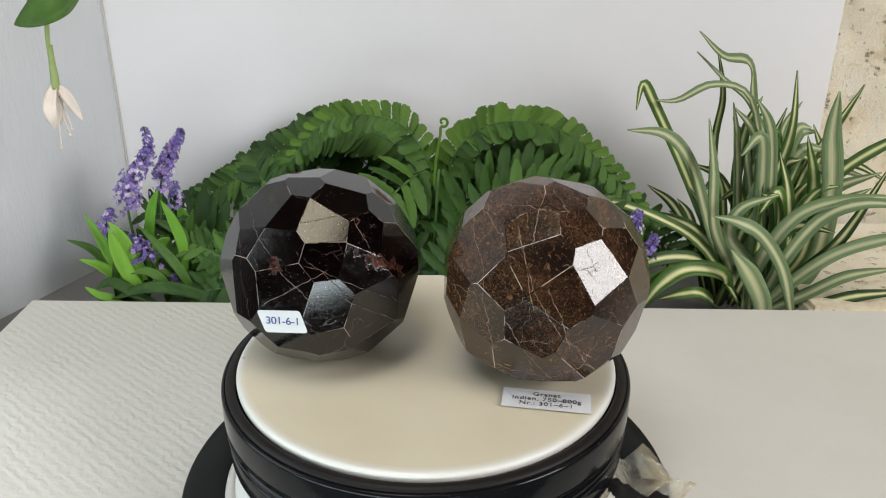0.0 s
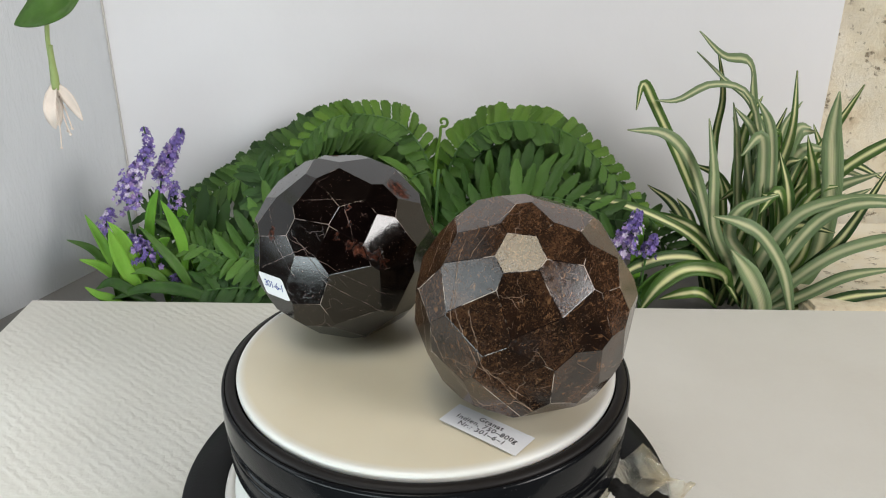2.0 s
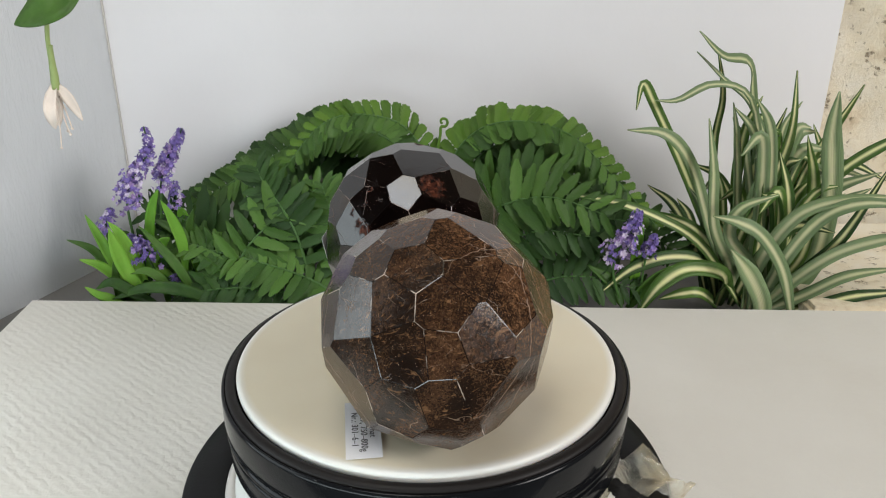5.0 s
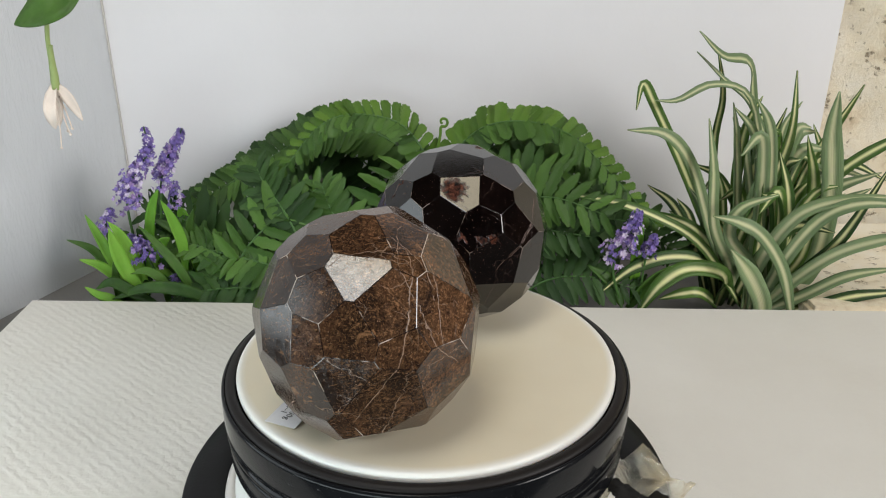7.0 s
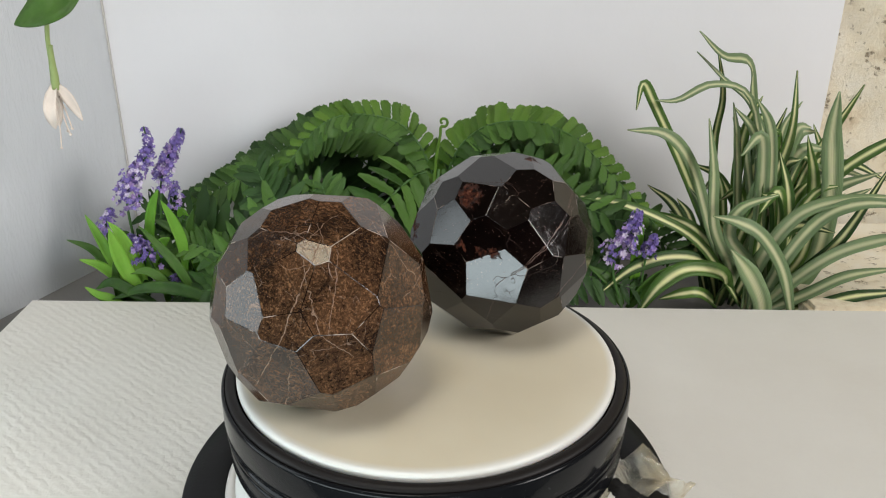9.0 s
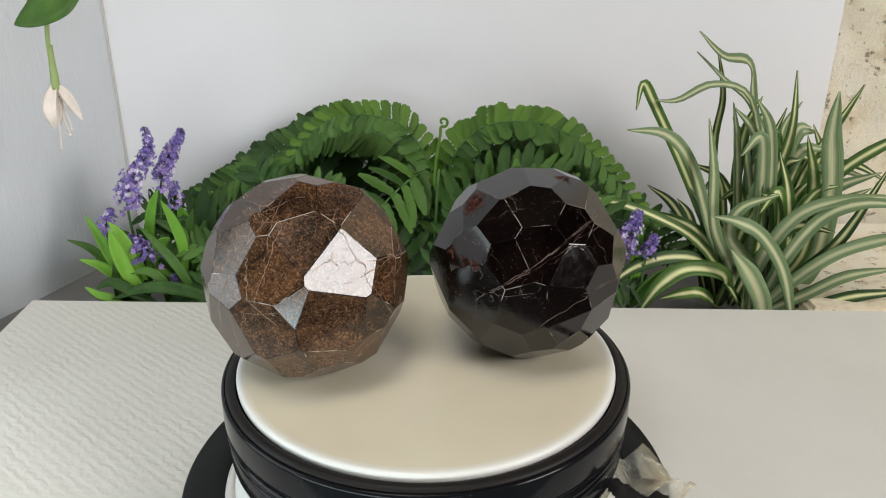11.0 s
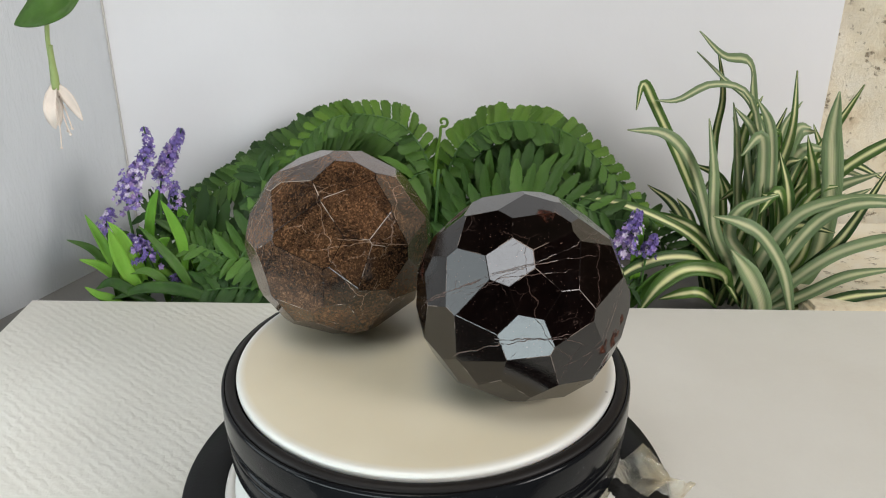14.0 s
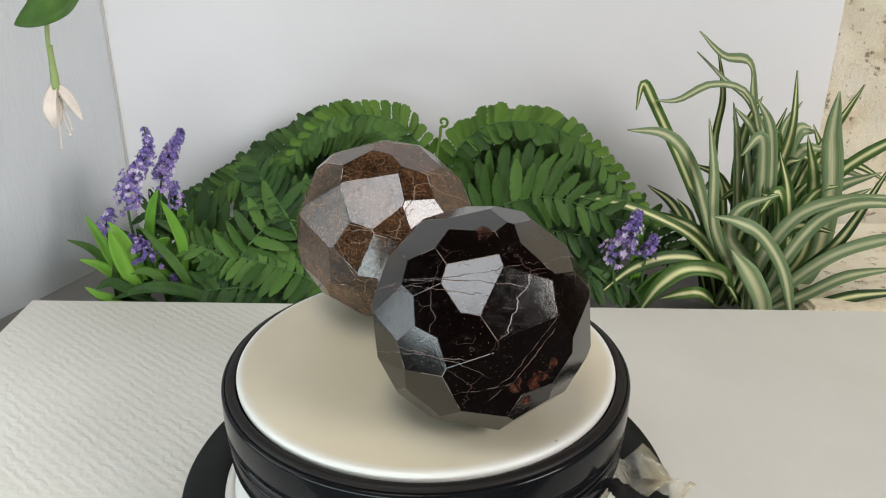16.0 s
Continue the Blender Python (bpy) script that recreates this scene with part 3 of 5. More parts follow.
# cutting plans: bearing and height of the facets in degrees, and how far each lies from the ball's round, in thousandths
DARK_CROWN = [(105, 83, -14), (-112, 76, 2), (4, 73, -26), (179, 69, 24), (124, 63, -6), (-55, 61, -8), (70, 57, -14), (-145, 54, -22), (-111, 52, 1), (-81, 48, -3),
    (9, 48, -5), (174, 48, 15), (-19, 44, 3), (136, 43, -8), (41, 43, 3), (100, 42, -1), (-134, 37, 17)]
DARK_GIRDLE = [(-45, 35, 0), (163, 31, -23), (-110, 31, -5), (73, 31, -10), (-3, 33, -4), (115, 27, -1), (-82, 25, 3), (-160, 24, 1), (26, 23, -3), (52, 21, -4),
    (-29, 25, -8), (94, 19, -6), (-59, 17, -2), (134, 14, 0), (-103, 9, -21), (-131, 6, 6), (111, 5, -4), (168, 5, -33), (-152, 3, 0), (4, 2, 5),
    (-80, 1, -14)]
DARK_FOOT = [(35, 3, -23), (88, -4, -9), (62, -4, -9), (-29, -7, 13), (-54, -8, -26), (144, -9, -28), (-107, -13, 6), (91, -14, 1), (-164, -16, 0), (-6, -17, 0),
    (115, -19, -13), (32, -19, 11), (-77, -19, 21), (171, -19, 19), (73, -24, 18), (51, -30, 2), (-135, -31, 0), (103, -31, 9), (-44, -35, 1), (12, -35, 0)]
BROWN_CROWN = [(170, 83, 15), (-69, 74, -2), (15, 71, -18), (67, 69, -12), (-145, 66, -20), (127, 60, -9), (-35, 55, 0), (49, 53, 28), (-114, 52, -9), (-72, 51, 8),
    (9, 51, -2), (84, 43, -13), (178, 43, 20), (136, 41, -24), (-13, 37, 0)]
BROWN_GIRDLE = [(-45, 35, -1), (-149, 35, -25), (29, 33, -7), (-101, 33, -11), (-67, 27, -13), (104, 25, -28), (58, 25, -14), (175, 25, 9), (6, 22, 0), (154, 21, 15),
    (-121, 20, 20), (-89, 18, -9), (-16, 16, 2), (-33, 14, -9), (34, 14, 13), (129, 12, 8), (-57, 5, -8), (-157, 5, 1), (73, 5, 16), (-179, 4, 0),
    (148, 4, 0)]
BROWN_FOOT = [(94, -3, -35), (5, -3, -10), (-103, -3, 2), (-134, -3, 0), (115, -4, 14), (55, -8, -28), (-15, -10, -10), (165, -12, 0), (-38, -15, -24), (-69, -16, -38),
    (-164, -16, 0), (26, -17, -47), (-141, -23, 0), (142, -24, 0), (6, -26, 23), (89, -27, 11), (-115, -27, 0), (-83, -27, 6), (-18, -30, 22), (67, -31, 3),
    (119, -32, 1), (163, -32, 0), (-46, -36, 25)]
R_DARK, R_BROWN = 0.03536, 0.03595


def make_ball(label, reach, plan, seed, material, edge):
    ob = part("garnet_ball", faceted_ball(reach, facet_planes(plan, 21.0, seed)), material)
    ob.data.materials.append(edge)
    return tagged(ob, label, "gemstone ball", "faceted garnet balls on the turntable")


BALL_DARK = make_ball("polished near-black garnet ball with flat facets, a sticker and hairline cracks", R_DARK, DARK_CROWN + DARK_GIRDLE + DARK_FOOT, 3, M_DARK, M_EDGE_DARK)
BALL_BROWN = make_ball("polished reddish-brown garnet ball with flat facets and pale veins", R_BROWN, BROWN_CROWN + BROWN_GIRDLE + BROWN_FOOT, 8, M_BROWN, M_EDGE_BROWN)


def rounded_sheet(w, h, r, thick, curl=0.0, nx=10):
    """A thin sheet with rounded corners, its middle at the origin; curl lifts its corners."""
    bm = bmesh.new()
    ring = []
    for cx, cy, a0 in ((1, 1, 0), (-1, 1, 90), (-1, -1, 180), (1, -1, 270)):
        for k in range(5):
            a = radians(a0 + 22.5 * k)
            ring.append((cx * (w / 2 - r) + r * math.cos(a), cy * (h / 2 - r) + r * math.sin(a)))
    rings = []
    for s in (1.0, 0.75, 0.5, 0.25):
        rings.append([bm.verts.new((x * s, y * s, thick + curl * abs(x * y) * s * s / (w * h / 4))) for x, y in ring])
    low = [bm.verts.new((v.co.x, v.co.y, v.co.z - thick)) for v in rings[0]]
    m = len(ring)
    for a, b in zip(rings, rings[1:]):
        for i in range(m):
            bm.faces.new((a[i], a[(i + 1) % m], b[(i + 1) % m], b[i]))
    bm.faces.new(rings[-1])
    for i in range(m):
        bm.faces.new((low[i], low[(i + 1) % m], rings[0][(i + 1) % m], rings[0][i]))
    bm.faces.new(low[::-1])
    return bm


def make_sticker():
    n = Vector((math.cos(radians(-107)) * math.cos(radians(-13)), math.sin(radians(-107)) * math.cos(radians(-13)), math.sin(radians(-13))))
    x = Vector((1, -0.34, 0.15))
    x = (x - n * x.dot(n)).normalized()
    y = n.cross(x)
    m = Matrix((x, y, n)).transposed().to_4x4()
    mid = Vector((-0.0100, -0.0337, -0.0060))
    m.translation = Vector((0, 0, R_DARK)) + mid + n * (R_DARK * 1.0062 - mid.dot(n))
    ob = part("sticker", rounded_sheet(0.0165, 0.0098, 0.0012, 0.00012), M_PAPER, BALL_DARK, "white sticker with blue handwriting")
    ob.matrix_basis = m
    lettering("301-6-1", 0.0046, M_PEN, ob, pose(0, 0.0003, 0.00019, 0, 0, -2), 0.92, 0.25)


make_sticker()


def make_card():
    ob = part("paper_card", rounded_sheet(0.0308, 0.0116, 0.0003, 0.00015, 0.0005), M_PAPER)
    tagged(ob, "small white paper card with black print lying on the plate", "label card")
    for k, line in enumerate(("Granat", "Indien, 750\u2013800g", "Nr.: 301\u20136\u20131")):
        lettering(line, 0.0031, M_INK, ob, pose(0, 0.0031 - 0.0029 * k, 0.00060), 1.12)
    return ob


CARD = make_card()

# ---------------- plants ----------------


def leaflet_mesh(name, half, blunt, droop, material, seed):
    """One leaflet of unit length along x, with a keel, an uneven edge and a drooping tip."""
    rng = random.Random(seed)
    bm = bmesh.new()
    n = 9
    rows = []
    for k in range(n + 1):
        s = k / n
        pointed = math.sin(math.pi * (0.16 + 0.80 * s)) ** 0.8
        square = min(1.0, 0.62 + 0.5 * s) * (1.0 if k < n - 1 else 0.92 if k < n else 0.66)
        w = half * (pointed * (1 - blunt) + square * blunt) * rng.uniform(0.90, 1.08) * (1.10 if k % 2 else 0.90)
        z = -droop * s * s
        rows.append([bm.verts.new((s + 0.02 * rng.uniform(-1, 1) * (k > 0) + (0.06 * blunt * (e == 0) if k == n else 0), e * w, z + abs(e) * w * 0.25)) for e in (-1, -0.5, 0, 0.5, 1)])
    for a, b in zip(rows, rows[1:]):
        for e in range(4):
            bm.faces.new((a[e], a[e + 1], b[e + 1], b[e]))
    me = mesh_of(bm, name, True)
    me.materials.append(material)
    return me


HALF = {"narrow": 0.165, "wide": 0.285}
LEAFLETS = {(m.name, k): [leaflet_mesh("leaflet", HALF[k], 0.92 if k == "wide" else 0.15, d, m, s) for s, d in enumerate((0.06, 0.16, 0.26))]
            for m in (M_FERN, M_FERN_LIGHT, M_FERN_SHADED) for k in HALF}


def frond(parent, points, length, material, facing=(0, -0.8, 0.6), seed=0, kind="narrow", lean=14, start=0.10, cup=0.10, under=None, spare=None):
    """A fern frond: a thin stalk with leaflets in two rows that touch one another, longest in the middle. under:
    length, paint and kind of the second row; a second green there paints in lit or shaded leaflets.
    """
    rng = random.Random(seed)
    path = spline(points, 60)
    bm = bmesh.new()
    tube(bm, path, 0.0010, 0.0004, 5)
    stalk = part("frond", bm, M_STEM, parent, "", True)
    run = sum((b - a).length for a, b in zip(path, path[1:]))
    f = Vector(facing).normalized()
    for sg in (-1, 1):
        size, paint, form = under if (under and sg < 0) else (length, material, kind)
        meshes = LEAFLETS[(paint.name, form)]
        count = max(6, int(run * (1 - start) / (2 * HALF[form] * size * 0.80)))
        single = spare is None or spare[0] >= count
        if spare and single:
            spare[0] -= count
        row = []
        for k in range(count):
            s = start + (0.985 - start) * k / (count - 1)
            i = min(int(s * 60), 59)
            q = path[i].lerp(path[i + 1], s * 60 - i)
            d = (path[min(i + 2, 60)] - path[max(i - 1, 0)]).normalized()
            side = d.cross(f).normalized()
            up = side.cross(d).normalized()
            ln = size * (0.45 + 0.55 * math.sin(math.pi * min(0.90, 0.25 + 0.68 * s))) * rng.uniform(0.82, 1.12)
            a = radians(lean + 30 * s * s + rng.uniform(-5, 5))
            x = (side * sg * math.cos(a) + d * math.sin(a) + up * (cup + rng.uniform(-0.10, 0.10))).normalized()
            z = (up - x * up.dot(x)).normalized()
            z = Matrix.Rotation(rng.uniform(-0.4, 0.4), 3, x) @ z
            m = Matrix((x * ln, z.cross(x) * ln, z * ln)).transposed().to_4x4()
            m.translation = q
            pick = meshes[rng.randrange(3)]
            if single:
                ob = new("leaflet", pick)
                ob.parent, ob.matrix_basis = stalk, m
            else:
                row.append((pick, m))
        if row:
            joined("leaflet_row", row, stalk)
    return stalk


def grow(plants, rows, low, seed):
    """Grows fronds on two plants, the foremost first; low names the rows of the second plant. Each plant has 300 leaflets as parts of their own."""
    order = sorted(enumerate(rows), key=lambda r: sum(q[1] for q in r[1][0]) / len(r[1][0]))
    for k, (points, length, material, facing, kind, under) in order:
        thing, spare = plants[k in low]
        frond(thing, points, length, material, facing, seed + k, kind, under=under, spare=spare)


def make_fern_left():
    thing = tagged(new("fern"), "artificial green fern with arching toothed fronds behind the table board", "fern", "ferns behind the table")
    rows = (
        # arching bright frond and the ones round it, their shade painted as darker green
        (((0.0080, 0.215, 0.0199), (0.0047, 0.215, 0.0628), (-0.0131, 0.215, 0.0942), (-0.0422, 0.210, 0.1033), (-0.0643, 0.205, 0.0969), (-0.0885, 0.200, 0.0699)), 0.0125, M_FERN_LIGHT, (0.1, -0.75, 0.65), "wide", (0.013, M_FERN, "wide")),
        (((0.0057, 0.250, -0.0165), (-0.0050, 0.250, 0.0556), (-0.0424, 0.250, 0.0841), (-0.0804, 0.250, 0.0777), (-0.1191, 0.245, 0.0557), (-0.1623, 0.240, 0.0315)), 0.021, M_FERN, (0, -0.7, 0.7), "narrow", None),
        (((0.0047, 0.275, -0.0195), (-0.0250, 0.275, 0.0645), (-0.0640, 0.275, 0.0801), (-0.1089, 0.275, 0.0599), (-0.1543, 0.270, 0.0332), (-0.1938, 0.265, 0.0116)), 0.014, M_FERN_SHADED, (0, -0.9, 0.5), "wide", (0.022, M_FERN_SHADED, "narrow")),
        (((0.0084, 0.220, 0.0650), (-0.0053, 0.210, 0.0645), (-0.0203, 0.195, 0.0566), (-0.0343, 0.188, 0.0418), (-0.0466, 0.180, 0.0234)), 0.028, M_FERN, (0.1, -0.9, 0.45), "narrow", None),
        (((-0.0703, 0.185, -0.0141), (-0.0781, 0.185, 0.0291), (-0.0878, 0.190, 0.0496), (-0.0979, 0.195, 0.0625), (-0.1032, 0.200, 0.0718)), 0.022, M_FERN_SHADED, (-0.2, -0.9, 0.4), "narrow", None),
        (((-0.1294, 0.180, -0.0130), (-0.1230, 0.180, 0.0047), (-0.1096, 0.185, 0.0274), (-0.0879, 0.190, 0.0477), (-0.0670, 0.195, 0.0606)), 0.025, M_FERN, (0.1, -0.9, 0.4), "narrow", None),
        (((-0.0482, 0.180, -0.0138), (-0.0686, 0.180, 0.0043), (-0.0957, 0.180, 0.0161), (-0.1240, 0.185, 0.0218), (-0.1491, 0.190, 0.0275)), 0.020, M_FERN, (0, -0.75, 0.65), "narrow", None),
        (((-0.0197, 0.180, -0.0195), (-0.0366, 0.180, 0.0118), (-0.0501, 0.185, 0.0326), (-0.0584, 0.190, 0.0494), (-0.0634, 0.195, 0.0624)), 0.023, M_FERN, (-0.1, -0.9, 0.4), "narrow", None),
        (((-0.0422, 0.190, -0.0195), (-0.0763, 0.180, -0.0055), (-0.1064, 0.175, 0.0031), (-0.1378, 0.175, 0.0015), (-0.1612, 0.180, -0.0067)), 0.020, M_FERN_SHADED, (0, -0.7, 0.7), "narrow", None),
        (((0.0020, 0.190, -0.0195), (-0.0122, 0.190, 0.0109), (-0.0260, 0.190, 0.0304), (-0.0397, 0.190, 0.0419)), 0.024, M_FERN_SHADED, (0, -0.9, 0.4), "narrow", None),
        (((-0.0228, 0.260, -0.0195), (-0.0540, 0.260, 0.0105), (-0.0842, 0.260, 0.0405), (-0.1192, 0.260, 0.0448)), 0.026, M_FERN_SHADED, (0, -0.9, 0.4), "narrow", None),
        (((0.0067, 0.270, -0.0195), (-0.0137, 0.270, 0.0151), (-0.0371, 0.270, 0.0495), (-0.0643, 0.270, 0.0640), (-0.0923, 0.270, 0.0580)), 0.030, M_FERN_SHADED, (0, -0.9, 0.4), "narrow", None),
        (((-0.0795, 0.240, -0.0195), (-0.1079, 0.240, -0.0024), (-0.1288, 0.240, 0.0231), (-0.1590, 0.240, 0.0274)), 0.026, M_FERN_SHADED, (0, -0.9, 0.4), "narrow", None),
        (((-0.0060, 0.240, -0.0195), (-0.0255, 0.240, -0.0117), (-0.0521, 0.240, 0.0142), (-0.0826, 0.240, 0.0228), (-0.1146, 0.240, 0.0104)), 0.028, M_FERN_SHADED, (0, -0.9, 0.4), "narrow", None),
        (((-0.1000, 0.215, -0.0195), (-0.1250, 0.213, 0.0120), (-0.1500, 0.212, 0.0320), (-0.1780, 0.212, 0.0400)), 0.026, M_FERN_SHADED, (0, -0.9, 0.4), "narrow", None),
        (((-0.1200, 0.206, -0.0195), (-0.1400, 0.204, 0.0040), (-0.1600, 0.203, 0.0160), (-0.1850, 0.203, 0.0180)), 0.024, M_FERN, (0, -0.9, 0.4), "narrow", None),
    )
    low = tagged(new("fern"), "low spreading artificial green fern behind the table board", "fern", "ferns behind the table")
    grow(((thing, [300]), (low, [300])), rows, (4, 5, 6, 8, 12, 13), 0)
    # a young frond still rolled up
    q = [Vector((0.0053, 0.200, 0.0603)), Vector((0.0067, 0.200, 0.0785)), Vector((0.0091, 0.200, 0.0927))]
    c = Vector((0.0108, 0.200, 0.1011))
    q += [c + Vector((math.cos(a), 0, math.sin(a))) * (0.0035 * (1 - 0.11 * k)) for k, a in ((k, radians(250 + 52 * k)) for k in range(8))]
    bm = bmesh.new()
    tube(bm, spline(q, 50), 0.0010, 0.0007, 6)
    part("curled_shoot", bm, M_FERN_LIGHT, thing, "light green shoot rolled into a curl", True)
    return thing


def make_fern_right():
    thing = tagged(new("fern"), "artificial green fern with a high arching comb-like frond", "fern", "ferns behind the table")
    rows = (
        # high arch: outer row painted brighter as lit, hanging row darker as shaded
        (((0.0090, 0.210, 0.0139), (0.0150, 0.210, 0.0681), (0.0324, 0.210, 0.0928), (0.0595, 0.205, 0.1000), (0.0885, 0.200, 0.0924), (0.1155, 0.195, 0.0680), (0.1458, 0.190, 0.0350)), 0.0150, M_FERN, (0, -0.62, 0.78), "wide", (0.0140, M_FERN_LIGHT, "wide")),
        (((0.0120, 0.225, -0.0137), (0.0219, 0.225, 0.0498), (0.0427, 0.225, 0.0777), (0.0716, 0.225, 0.0839), (0.1007, 0.220, 0.0702), (0.1279, 0.215, 0.0410)), 0.014, M_FERN, (0, -0.7, 0.7), "wide", (0.024, M_FERN_SHADED, "narrow")),
        (((0.0114, 0.200, 0.0062), (0.0167, 0.200, 0.0376), (0.0373, 0.195, 0.0589), (0.0607, 0.190, 0.0699), (0.0838, 0.185, 0.0739)), 0.025, M_FERN, (-0.1, -0.9, 0.4), "narrow", None),
        (((0.0164, 0.185, 0.0011), (0.0301, 0.185, 0.0396), (0.0499, 0.180, 0.0561), (0.0762, 0.175, 0.0613), (0.1063, 0.170, 0.0522)), 0.025, M_FERN, (-0.1, -0.9, 0.4), "narrow", None),
        (((0.0163, 0.180, -0.0084), (0.0406, 0.180, 0.0227), (0.0671, 0.175, 0.0396), (0.1018, 0.175, 0.0357)), 0.024, M_FERN_SHADED, (-0.1, -0.9, 0.4), "narrow", None),
        (((0.0547, 0.200, -0.0195), (0.0823, 0.200, 0.0216), (0.1103, 0.200, 0.0370), (0.1360, 0.200, 0.0330), (0.1639, 0.200, 0.0130)), 0.024, M_FERN_SHADED, (0, -0.85, 0.5), "narrow", None),
        (((0.0454, 0.180, -0.0195), (0.0724, 0.175, 0.0055), (0.0992, 0.170, 0.0115), (0.1279, 0.170, 0.0035)), 0.022, M_FERN_SHADED, (0, -0.8, 0.6), "narrow", None),
        (((0.0090, 0.170, -0.0151), (0.0125, 0.175, 0.0137), (0.0265, 0.180, 0.0304), (0.0435, 0.180, 0.0415)), 0.019, M_FERN_SHADED, (0, -0.9, 0.4), "narrow", None),
        (((0.0191, 0.260, -0.0195), (0.0428, 0.260, 0.0271), (0.0780, 0.260, 0.0479), (0.1144, 0.260, 0.0394), (0.1490, 0.260, 0.0135)), 0.028, M_FERN_SHADED, (0, -0.9, 0.4), "narrow", None),
        (((0.0197, 0.270, -0.0195), (0.0317, 0.270, -0.0030), (0.0596, 0.270, 0.0363), (0.0911, 0.270, 0.0530), (0.1247, 0.270, 0.0360)), 0.028, M_FERN_SHADED, (0, -0.9, 0.4), "narrow", None),
    )
    low = tagged(new("fern"), "low bushy artificial green fern beside the lavender sprig", "fern", "ferns behind the table")
    grow(((thing, [300]), (low, [300])), rows, (4, 5, 6, 7, 8), 40)
    for k, points in enumerate((((0.0059, 0.210, -0.0195), (0.0082, 0.210, 0.0219), (0.0132, 0.210, 0.0681)), ((0.0137, 0.210, -0.0195), (0.0108, 0.210, 0.0179), (0.0054, 0.210, 0.0607)),
                                ((0.0020, 0.200, -0.0195), (0.0052, 0.200, 0.0182), (0.0081, 0.200, 0.0713)))):
        bm = bmesh.new()
        tube(bm, spline(points, 12), 0.0014, 0.0009, 6)
        part("stalk", bm, M_STEM, thing, "", True)
    return thing


make_fern_left()
make_fern_right()


def blade(parent, points, width, material=M_BLADE, facing=(0, -1, 0.15), twist=0.0, fold=0.25, shape=None, name="blade"):
    bm = bmesh.new()
    ribbon(bm, spline(points, 22), width, facing, fold, 0.0006, shape, twist)
    return part(name, bm, material, parent)


